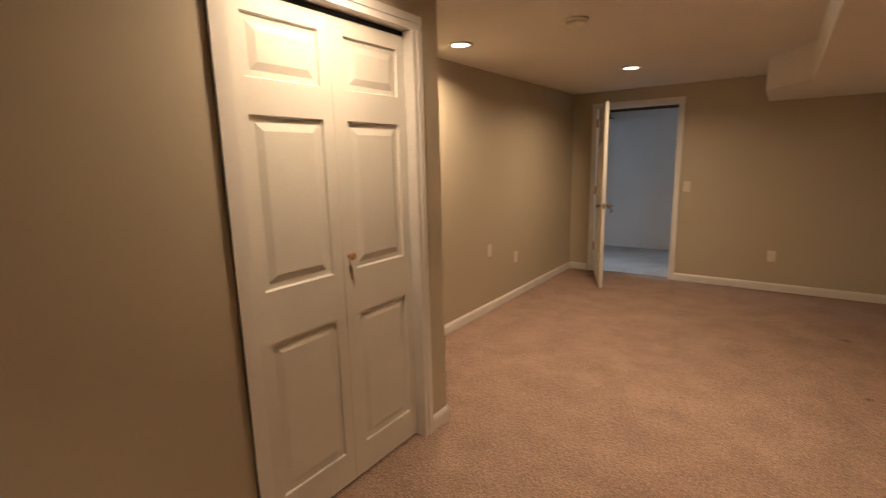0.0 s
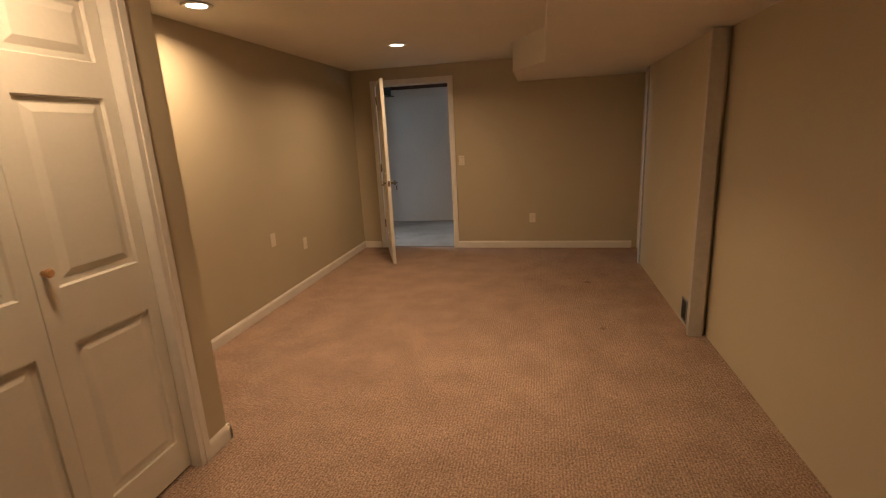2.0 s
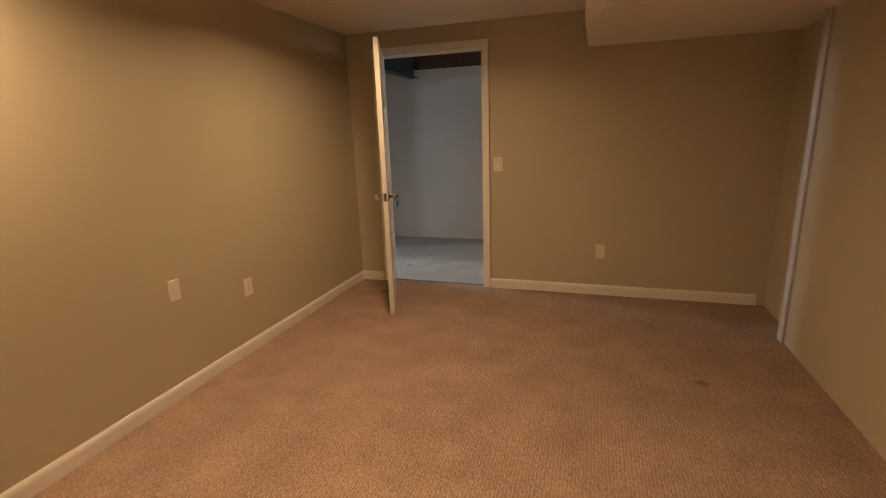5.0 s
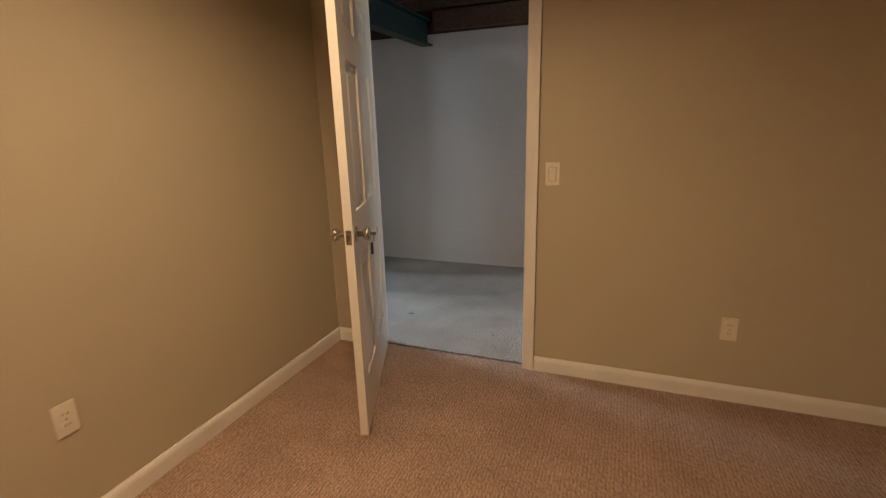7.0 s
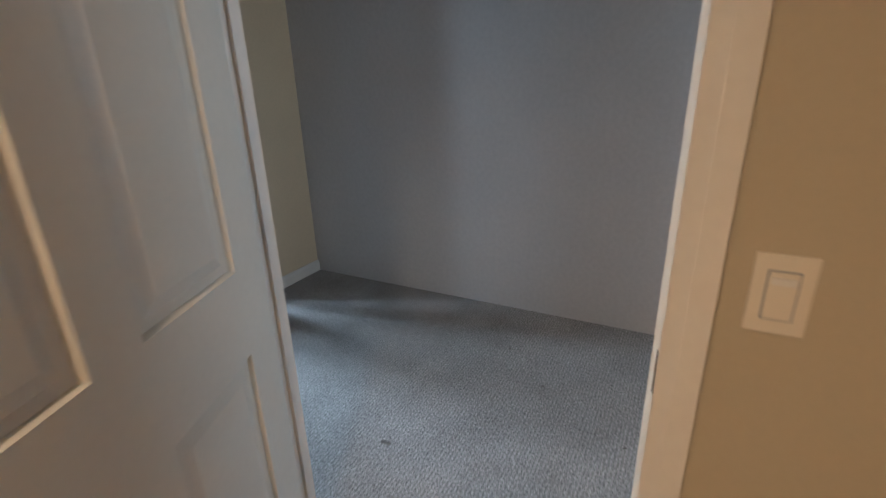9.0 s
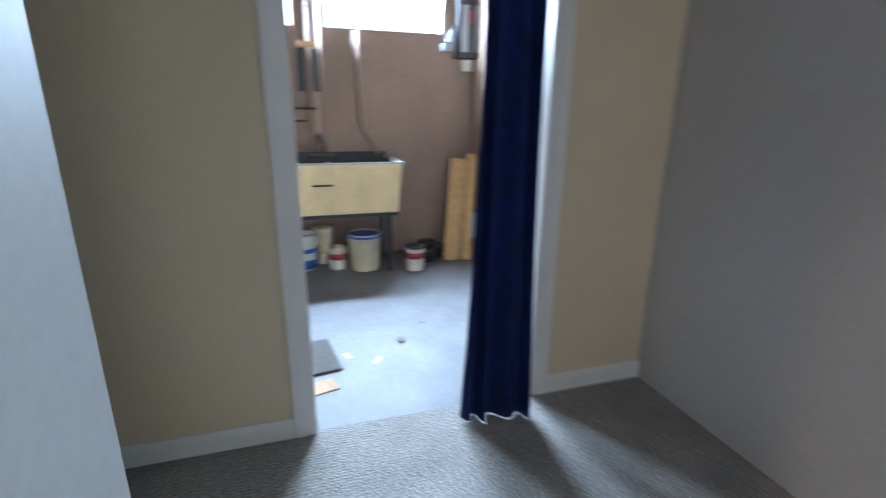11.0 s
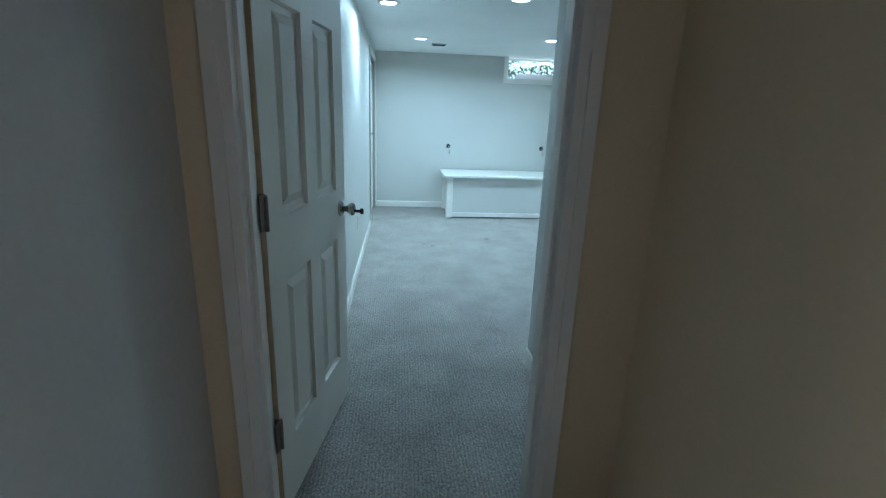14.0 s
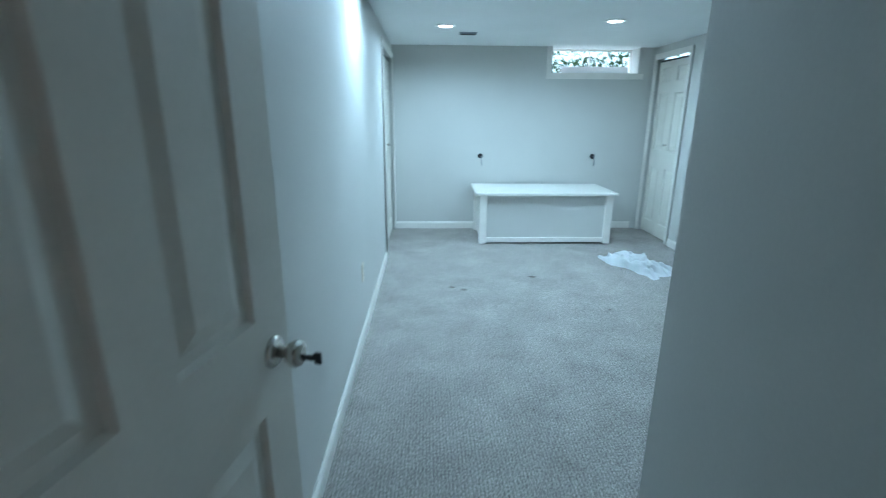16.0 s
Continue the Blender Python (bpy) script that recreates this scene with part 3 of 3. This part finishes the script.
def curtain(x, y0, y1, z0, z1):
    """A gathered curtain hanging in deep vertical folds."""
    bm = bmesh.new()
    nu, nv = 90, 24
    rows = []
    for j in range(nv + 1):
        v = j / nv
        row = []
        for i in range(nu + 1):
            u = i / nu
            ph = u * 3.6 * 2 * math.pi + 0.9 * math.sin(5 * u + v)
            amp = 0.022 + 0.012 * (0.5 + 0.5 * math.sin(7 * u + 2 * v))
            wob = 0.012 * math.sin(3.1 * v + 4 * u) + 0.008 * math.sin(9 * u + 5 * v)
            yy = y0 + (y1 - y0) * u + 0.010 * math.sin(ph * 0.5 + v) - 0.05 * (1 - v) * (1 - u)
            row.append(bm.verts.new((x + amp * math.sin(ph + 0.8 * math.sin(2 * v)) + wob + 0.07 * (1 - v) * u, yy, z0 + (z1 - z0) * v )))
        rows.append(row)
    for a, b in zip(rows, rows[1:]):
        for i in range(nu):
            bm.faces.new((a[i], a[i + 1], b[i + 1], b[i])).smooth = True
    bmesh.ops.solidify(bm, geom=bm.faces[:], thickness=0.003)
    return bm


ct = thing("curtain", pose(0, 0, 0), "dark navy blue velvet curtain gathered to one side", "curtain")
part("cloth", curtain(CW + 0.075, 7.15, 7.41, 0.004, 2.02), NAVY, ct)
part("rod", tube([(CW + 0.075, L1 - 0.06, 2.03), (CW + 0.075, L2 + 0.06, 2.03)], 0.011, 12), GREYM, ct, "thin grey curtain rod")
part("care_tag", soft_box(CW + 0.055, CW + 0.058, 7.135, 7.155, 0.80, 0.90, 0.001, 1), PAPER, ct, "white sewn-in tag")

leaf = thing("debris_scrap", pose(0.28, 6.72, 0.0), "small dry leaf lying on the carpet", "leaf")
part("blade", boxes((-0.02, 0.02, -0.008, 0.008, 0.001, 0.006)), DARKW, leaf)


# ---- utility room ----
def tub_sink(x, y0, y1, ztop):
    e = thing("laundry_sink", pose(x, y0, 0), "old cream laundry tub sink on dark metal legs", "sink")
    w = y1 - y0
    d, h = 0.52, 0.39
    # basin shell: front towards +x
    bm = bmesh.new()
    outer_t = [(0, 0), (-d, 0), (-d, w), (0, w)]
    rim = 0.035

    def ring(pts, z):
        return [bm.verts.new((px, py, z)) for px, py in pts]

    def shrink(pts, k, dx=0.0):
        cx, cy = -d / 2, w / 2
        return [(cx + (px - cx) * (1 - k / (d / 2)) + dx, cy + (py - cy) * (1 - k / (w / 2))) for px, py in pts]

    loops = [ring(shrink(outer_t, 0.03), ztop - h), ring(outer_t, ztop - 0.03), ring(outer_t, ztop), ring(shrink(outer_t, rim), ztop), ring(shrink(outer_t, 0.07), ztop - h + 0.04)]
    for a, b in zip(loops, loops[1:]):
        for i in range(4):
            bm.faces.new((a[i], a[(i + 1) % 4], b[(i + 1) % 4], b[i]))
    bm.faces.new(loops[0][::-1])
    bm.faces.new(loops[-1])
    body = part("basin", bm, SINKM, e)
    part("rim", boxes((-0.006, 0.006, -0.006, w + 0.006, ztop - 0.004, ztop + 0.010), (-d, -d + 0.03, 0, w, ztop + 0.001, ztop + 0.010), (-d, 0, w - 0.03, w + 0.006, ztop + 0.0015, ztop + 0.0105), (-d, 0, -0.006, 0.03, ztop + 0.0015, ztop + 0.0105), (-d + 0.05, -0.05, w * 0.5 - 0.02, w * 0.5 + 0.02, ztop - 0.12, ztop - 0.03)), GREYM, body, "pale metal rim")
    part("inside", boxes((-d + 0.08, -0.07, 0.09, w - 0.09, ztop - h + 0.046, ztop - h + 0.05), (-d + 0.036, -d + 0.046, 0.04, w - 0.04, ztop - 0.30, ztop + 0.055), (-0.045, -0.037, 0.04, w - 0.04, ztop - 0.30, ztop - 0.002), (-d + 0.05, -0.05, 0.036, 0.044, ztop - 0.30, ztop - 0.002), (-d + 0.05, -0.05, w - 0.044, w - 0.036, ztop - 0.30, ztop - 0.002)), DARKM, body)
    part("handle_slot", soft_box(0.0, 0.010, w * 0.36, w * 0.50, ztop - 0.165, ztop - 0.150, 0.003, 1), DARKM, body, "dark raised mark on the front")
    part("lower_rail", boxes((-d + 0.04, -0.03, 0.03, w - 0.03, ztop - h - 0.03, ztop - h - 0.002)), DARKM, e)
    for yy in (0.08, w - 0.10):
        for xx in (-0.07, -d + 0.07):
            part("leg", soft_box(xx - 0.02, xx + 0.02, yy - 0.02, yy + 0.02, -0.004, ztop - h - 0.03, 0.004, 1), DARKM, e)
    f = part("faucet", tube([(-d + 0.03, w * 0.45, ztop + 0.01), (-d + 0.03, w * 0.45, ztop + 0.16), (-d + 0.08, w * 0.45, ztop + 0.19), (-d + 0.19, w * 0.45, ztop + 0.17), (-d + 0.20, w * 0.45, ztop + 0.13)], 0.014, 10), BLACK, e, "black faucet")
    part("faucet_base", soft_box(-d + 0.0, -d + 0.07, w * 0.45 - 0.10, w * 0.45 + 0.10, ztop + 0.01, ztop + 0.045, 0.01), BLACK, f)
    return e


tub_sink(-3.15, 6.22, 7.29, 0.89)


def pail(name, x, y, r, h, body, band, label, category, z0=-0.004, handle=True, lid=None, bands=((0.35, 0.7),)):
    e = thing(name, pose(x, y, z0), label, category)
    part("body", lathe([(r * 0.86, 0), (r * 0.88, 0.006), (r, h * 0.97), (r * 1.04, h * 0.975), (r * 1.04, h), (r * 0.95, h), (r * 0.93, h * 0.92), (r * 0.85, h * 0.90)], 28), body, e)
    for a, b in bands:
        ra, rb = r * (0.88 + 0.12 * a) + 0.0015, r * (0.88 + 0.12 * b) + 0.0015
        part("label_band", lathe([(ra, h * a), (rb, h * b)], 28), band, e, "printed label band")
    if lid:
        part("lid", lathe([(r * 1.05, h), (r * 1.05, h + 0.012), (r * 0.9, h + 0.016), (r * 0.1, h + 0.017)], 28), lid, e)
    if handle:
        part("bail_handle", tube([(0.004 + r * 0.55 * math.sin(a), r * 1.05 * math.cos(a), h * 0.88 - r * 0.5 * math.sin(a)) for a in [k * math.pi / 10 for k in range(11)]], 0.0025, 6), GREYM, e, "thin wire bail handle")
    return e


pail("plastic_bucket", -3.34, 7.00, 0.135, 0.31, CREAMP, BLUEP, "cream plastic bucket with blue rim beneath the sink", "bucket", bands=((0.9, 0.955),))
pail("paint_can", -3.20, 7.40, 0.082, 0.19, PAPER, REDP, "white paint can with dark red band on the floor", "paint can", lid=DARKM, bands=((0.55, 0.82),))
pail("paint_can", -3.40, 6.78, 0.075, 0.17, PAPER, REDP, "small white paint can with red label", "paint can", lid=CREAMP, bands=((0.5, 0.8),))
pail("plastic_bucket", -3.46, 6.51, 0.11, 0.30, PAPER, BLUEP, "white bucket with blue and red print", "bucket", bands=((0.05, 0.30), (0.5, 0.62)))
pail("plastic_tub", -3.20, 6.38, 0.085, 0.20, PAPER, GREENP, "white tub with green print", "tub", bands=((0.1, 0.5),), handle=False)
pail("plastic_jug", -3.60, 6.68, 0.085, 0.30, CREAMP, SINKM, "cream plastic jug beneath the sink", "jug", lid=CREAMP, bands=((0.3, 0.6),))
pail("paint_can", -3.40, 7.56, 0.075, 0.17, DARKM, BLACK, "black paint can beside the wall", "paint can", lid=DARKM)
box_ = thing("dark_box", pose(-3.55, 7.66, -0.004), "low dark box on the concrete floor", "box")
part("carton", soft_box(-0.10, 0.10, -0.12, 0.10, 0, 0.09, 0.006), DARKM, box_)

for i, (dy, w, lean) in enumerate(((7.70, 0.14, 0.30), (7.86, 0.09, 0.22))):
    b = thing("pine_board", Matrix.Translation((-3.36 + 0.03 * i, dy, 0)) @ Matrix.Rotation(radians(-9 + 2 * i), 4, "X") @ Matrix.Rotation(radians(-15 + 2 * i), 4, "Y"), "raw pine board leaning against the wall", "board", "boards against the wall")
    part("plank", soft_box(-0.02, 0.018, 0, w, 0, 0.92 + 0.03 * i, 0.003, 1), PINE, b)

pn = thing("electrical_panel", pose(UX, 7.90, 1.72), "dark grey electrical panel box high on the wall", "electrical panel")
part("enclosure", soft_box(0, 0.11, 0, 0.27, 0, 0.62, 0.006), DARKM, pn)
part("cover_strip", soft_box(0.11, 0.116, 0.03, 0.09, 0.05, 0.42, 0.002, 1), GREYM, pn, "pale grey strip")
part("cover_strip", soft_box(0.11, 0.116, 0.15, 0.21, 0.05, 0.42, 0.002, 1), GREYM, pn, "pale grey strip")
part("red_tag", soft_box(0.11, 0.118, 0.105, 0.135, 0.28, 0.38, 0.002, 1), REDP, pn, "small red tag")
part("outlet_box", soft_box(0, 0.07, 0.07, 0.15, -0.10, -0.005, 0.004), PAPER, pn, "white outlet box below the panel")
part("conduit", tube([(0.04, -0.03, 0.08), (0.04, -0.03, 0.22), (0.04, 0.0, 0.26)], 0.018, 10), GREYM, pn)
part("fittings", boxes((0.0, 0.08, -0.12, -0.03, 0.06, 0.12), (0.0, 0.07, -0.08, -0.02, 0.14, 0.20)), GREYM, pn, "grey cable fittings")

pl = thing("vent_pipe", pose(UX + 0.05, 6.70, 0), "painted pipes running up the wall behind the sink", "pipe")
part("pipe", tube([(0.0, 0.0, 0.5), (0.0, 0.0, 2.58)], 0.055, 14), PINK, pl)
part("pipe", tube([(0.10, 0.48, 0.93), (0.06, 0.44, 1.02), (0.0, 0.38, 1.12), (0.0, 0.36, 1.3), (0.0, 0.33, 1.90)], 0.02, 10), PINK, pl)
hung = thing("hanging_tool", pose(UX + 0.115, 6.56, 1.42), "pair of dark narrow strips hanging by the pipe", "tool")
part("strip", soft_box(0, 0.02, 0.0, 0.055, 0.0, 0.32, 0.006), DARKM, hung)
part("strip", soft_box(0, 0.02, 0.12, 0.175, 0.0, 0.32, 0.006), DARKM, hung)
part("clip", soft_box(0, 0.03, 0.02, 0.16, 0.33, 0.37, 0.006), PINE, hung)
rack = thing("wall_rack", pose(UX, 6.1, 1.19), "two thin black horizontal bars above the sink", "rack")
for z, y1 in ((0.0, 0.50), (0.10, 0.58)):
    part("bar", tube([(0.10, -0.3, z), (0.10, y1, z)], 0.009, 8), BLACK, rack)
    part("bracket", tube([(0.0, y1 - 0.02, z), (0.10, y1 - 0.02, z)], 0.008, 8), BLACK, rack)
    part("bracket", tube([(0.0, -0.25, z), (0.10, -0.25, z)], 0.008, 8), BLACK, rack)
mt = thing("doormat", pose(-1.87, 6.57, 0, 0, 0, 8), "worn dark grey doormat on the concrete", "mat")
part("pad", soft_box(-0.20, 0.16, -0.25, 0.06, -0.004, 0.010, 0.004), MATF, mt)
for i, (px, py, a, w) in enumerate(((-1.86, 6.69, 20, 0.05), (-1.77, 6.84, -30, 0.06))):
    sc = thing("paper_scrap", pose(px, py, -0.003, 0, 0, a), "small white paper scrap on the floor", "paper", "scraps on the concrete")
    part("sheet", boxes((-w * 0.6, w * 0.6, -0.011, 0.011, 0, 0.002)), PAPER, sc)


def window_unit(name, m, w, h, label, pane_mat):
    """A basement window: frame, bars and pane in the local x-z plane."""
    e = thing(name, m, label, "window")
    e["kind"] = "structure"
    f = 0.02
    part("window_frame", boxes((0, w, 0, 0.04, 0, f), (0, w, 0, 0.04, h - f, h), (0, f, 0, 0.04, f, h - f), (w - f, w, 0, 0.04, f, h - f)), TRIM, e)
    part("mullion", boxes((w / 2 - 0.008, w / 2 + 0.008, 0.006, 0.034, f, h - f)), TRIM, e)
    for a, b in ((f, w / 2 - 0.008), (w / 2 + 0.008, w - f)):
        p = part("pane", boxes((a, b, 0.018, 0.022, f, h - f)), pane_mat, e)
        p.visible_shadow = False
    return e


window_unit("window_1", Matrix.Translation((WX0, BF - 0.26, WZ)), WX1 - WX0, BCEIL - WZ + 0.0, "white framed basement window set high in the wall", GLASS)
casew = new("window_trim")
tagged(casew, "white painted window casing", "window trim", kind="structure")
part("casing_board", boxes((WX1, WX1 + 0.06, BF, BF + 0.016, WZ - 0.06, BCEIL - 0.004)), TRIM, casew)
part("sill_board", boxes((WX0 - 0.06, WX1, BF, BF + 0.02, WZ - 0.06, WZ)), TRIM, casew)
part("sill", boxes((WX0, WX1, BF - 0.22, BF - 0.001, WZ - 0.001, WZ + 0.008)), TRIM, casew)
bl = thing("window_blind", pose(WX0, BF - 0.20, WZ + 0.01), "white cloth covering the lower part of the window", "blind")
part("cloth", soft_box(0.04, WX1 - WX0 - 0.16, 0, 0.012, 0, 0.085, 0.005), TOWEL, bl)
for a, b in ((U1, U2), (U3, U4)):
    window_unit("window_2", Matrix.Translation((UX - 0.22, a, UZ)) @ Matrix.Rotation(radians(90), 4, "Z"), b - a, 2.34 - UZ, "bright basement window high in the utility wall", GLASS)

# ---- outside ----
structure("ground", boxes((-40, UX - 0.31, -40, 40, 1.5, 1.6), (UX - 0.31, 20, -40, BF - 0.31, 1.5, 1.6)), mat("garden_soil", (0.10, 0.12, 0.05), 0.9, grain=0.4, scale=12, stain=0.3), "grassy ground outside at window level", "ground")
structure("backdrop", boxes((-5.4, -5.38, 3, 11, 1.6, 5)), OUTSIDE, "bright hazy daylight beyond the window", "backdrop")
structure("backdrop_garden", boxes((-8, 4, -3.6, -3.58, 1.6, 5)), glow("garden_daylight", (0.75, 0.92, 0.95), 1.6), "bright daylight beyond the garden", "backdrop")
sh = bmesh.new()
rng = random.Random(4)
for i in range(5000):
    p = Vector((rng.uniform(-4.6, -0.8), rng.uniform(-3.2, -2.2), 1.62 + abs(rng.gauss(0.3, 0.35))))
    q = Euler((rng.uniform(0, 6.3), rng.uniform(0, 6.3), rng.uniform(0, 6.3))).to_matrix()
    s_ = rng.uniform(0.02, 0.055)
    sh.faces.new([sh.verts.new(p + q @ Vector(c) * s_) for c in ((-1, 0, 0), (0, -0.45, 0.1), (1, 0, 0), (0, 0.45, 0.1))])
tagged(part("shrub", sh, LEAF), "leafy green shrubs outside the window", "shrub", kind="stuff")

# ---- bedroom ----
bx0, bx1, by0, by1, bz = -2.66, -1.20, -0.50, 0.22, 0.575
bench = thing("window_bench", pose(0, 0, 0), "white topped low bench with greige front panel", "bench")
part("top", soft_box(bx0 - 0.04, bx1 + 0.04, by0, by1 + 0.03, bz - 0.03, bz, 0.006), TRIM, bench)
part("front_panel", boxes((bx0 + 0.08, bx1 - 0.08, by1 - 0.045, by1 - 0.03, 0.075, bz - 0.03)), GREIGE, bench, "greige painted front panel")
part("bottom_rail", soft_box(bx0 + 0.08, bx1 - 0.08, by1 - 0.05, by1 - 0.015, 0.02, 0.075, 0.003, 1), TRIM, bench)
for xx in (bx0, bx1 - 0.08):
    for yy in (by1 - 0.08, by0 + 0.01):
        part("post", soft_box(xx, xx + 0.08, yy, yy + 0.08, 0.006, bz - 0.03, 0.004, 1), TRIM, bench)
        part("foot", soft_box(xx + 0.01, xx + 0.07, yy + 0.01, yy + 0.07, 0, 0.006, 0.001, 1), BLACK, bench)
for xx in (bx0 + 0.03, bx1 - 0.045):
    part("side_panel", boxes((xx, xx + 0.015, by0 + 0.09, by1 - 0.08, 0.03, bz - 0.03)), TRIM, bench)

for sx in (-1.276, -2.652):
    st = thing("cable_stub", pose(sx, BF, 0.90), "dark cable end poking out of the wall", "cable", "cable ends in the wall")
    part("grommet", lathe([(0.03, 0), (0.03, 0.006), (0.02, 0.012)], 20, Matrix.Rotation(radians(-90), 4, "X")), BLACK, st)
    part("cable", tube([(0, 0.01, 0), (-0.006, 0.04, -0.01), (-0.014, 0.05, -0.06), (-0.018, 0.03, -0.11)], 0.005, 8), GREYM, st, "thin pale cable")

cv = thing("ceiling_vent", pose(-1.03, 0.29, BCEIL), "small grey round-edged ceiling vent", "vent")
part("frame", soft_box(-0.085, 0.085, -0.05, 0.05, -0.012, 0, 0.004), GREYM, cv)
for i in range(4):
    part("slat", boxes((-0.07, 0.07, -0.036 + i * 0.02, -0.028 + i * 0.02, -0.016, -0.012)), DARKM, cv)


def towel(cx, cy):
    """A crumpled cloth lying on the carpet."""
    bm = bmesh.new()
    n = 44
    g = []
    for i in range(n + 1):
        row = []
        for j in range(n + 1):
            u, v = i / n - 0.5, j / n - 0.5
            p = Vector((u * 3, v * 3, 0))
            edge = max(0.0, 1 - (max(abs(u), abs(v)) * 2) ** 4)
            h = 0.008 + edge * (0.13 * abs(noise.noise(p * 1.3)) + 0.08 * abs(noise.noise(p * 2.9 + Vector((7, 3, 1)))))
            x = u * 0.38 * (1 + 0.5 * noise.noise(p * 0.7 + Vector((1, 5, 9)))) + 0.05 * noise.noise(p * 1.7)
            y = v * 0.72 * (1 + 0.6 * noise.noise(p * 0.6 + Vector((4, 2, 8)))) + 0.06 * noise.noise(p * 1.5 + Vector((3, 3, 3)))
            row.append(bm.verts.new((x, y, h)))
        g.append(row)
    for i in range(n):
        for j in range(n):
            bm.faces.new((g[i][j], g[i + 1][j], g[i + 1][j + 1], g[i][j + 1])).smooth = True
    bmesh.ops.solidify(bm, geom=bm.faces[:], thickness=0.006)
    bm.transform(Matrix.Translation((cx, cy, 0)) @ Matrix.Rotation(radians(20), 4, "Z"))
    return bm


tagged(part("towel", towel(-2.66, 1.02), TOWEL), "crumpled white towel lying on the carpet", "towel")


def blotch(x, y, r, seed):
    """An uneven flat stain lying just on the carpet."""
    rg = random.Random(seed)
    bm = bmesh.new()
    vs = []
    for k in range(18):
        a = k / 18 * 2 * math.pi
        rr = r * rg.uniform(0.55, 1.2)
        vs.append(bm.verts.new((x + rr * math.cos(a), y + 0.8 * rr * math.sin(a), 0.004)))
    bm.faces.new(vs)
    return bm


for i, (sx, sy, r) in enumerate(((-1.56, 1.31, 0.035), (-0.93, 1.62, 0.03), (-0.84, 1.56, 0.028), (-1.98, 2.05, 0.018), (-1.3, 0.42, 0.015))):
    tagged(part("carpet_stain", blotch(sx, sy, r, i), DARKW), "small dark stain on the bedroom carpet", "stain", "stains on the carpet", "structure")


def wall_mark(y, z, ry, rz, seed):
    """A smudge with an uneven outline on the utility wall."""
    rg = random.Random(seed)
    bm = bmesh.new()
    bm.faces.new([bm.verts.new((UX + 0.003, y + ry * rg.uniform(0.6, 1.15) * math.cos(k / 9 * math.pi), z + rz * rg.uniform(0.6, 1.15) * math.sin(k / 9 * math.pi))) for k in range(18)])
    return bm


SMUDGE = mat("brown_smudge", (0.27, 0.19, 0.16), 0.85, grain=0.2, scale=30)
tagged(part("wall_stain", wall_mark(7.42, 1.56, 0.10, 0.035, 3), SMUDGE), "brown smudge on the pink wall", "stain", "", "structure")

# frayed carpet seam under the first doorway
sm = bmesh.new()
rg = random.Random(11)
lo, hi = [], []
for k in range(61):
    x = OL + (OR - OL) * k / 60
    lo.append(sm.verts.new((x, 6.230 - rg.uniform(0.0, 0.010), 0.003)))
    hi.append(sm.verts.new((x, 6.238 + rg.uniform(0.0, 0.010), 0.006)))
for k in range(60):
    sm.faces.new((lo[k], lo[k + 1], hi[k + 1], hi[k]))
tagged(part("carpet_seam", sm, mat("worn_carpet_edge", (0.10, 0.075, 0.055), 0.95, grain=0.5, scale=90)), "dark frayed carpet seam under the doorway", "seam", "", "structure")

# specks and crumbs on the hall carpet
for i, (px, py) in enumerate(((0.75, 7.35), (1.15, 7.1), (0.95, 6.55), (0.5, 7.6))):
    c = thing("debris_scrap", pose(px, py, 0, 0, 0, 40 * i), "tiny dark crumb lying on the carpet", "debris", "crumbs on the carpet")
    part("crumb", soft_box(-0.008, 0.009, -0.004, 0.005, 0, 0.005, 0.0015, 1), DARKW, c)

# flattened cardboard beside the doormat
cb = thing("cardboard_scrap", pose(-1.60, 6.57, 0, 0, 0, 14), "torn pale brown cardboard scrap on the concrete", "cardboard")
part("sheet", soft_box(-0.05, 0.06, -0.11, 0.04, -0.003, 0.002, 0.001, 1), mat("brown_cardboard", (0.42, 0.29, 0.18), 0.9, grain=0.15, scale=40, stain=0.2, stain_scale=10), cb)

# worn brown patches on the concrete and in the first room's carpet
RUST = mat("brown_floor_stain", (0.12, 0.10, 0.085), 0.8, grain=0.5, scale=45)
for i, (sx, sy, r) in enumerate(((-1.96, 7.01, 0.035), (-2.15, 7.18, 0.02))):
    tagged(part("floor_stain", blotch(sx, sy, r, 20 + i), RUST), "brown worn patch on the concrete floor", "stain", "patches on the concrete", "structure")
SOIL = mat("soiled_carpet_pile", (0.24, 0.155, 0.11), 0.95, grain=0.55, scale=110)
for i, (sx, sy, r) in enumerate(((2.74, 4.83, 0.04), (2.76, 3.75, 0.028), (2.64, 3.39, 0.02), (0.38, 5.88, 0.05), (1.84, 3.19, 0.014))):
    tagged(part("carpet_stain", blotch(sx, sy, r, 40 + i), SOIL), "faint brown stain on the beige carpet", "stain", "stains on the beige carpet", "structure")
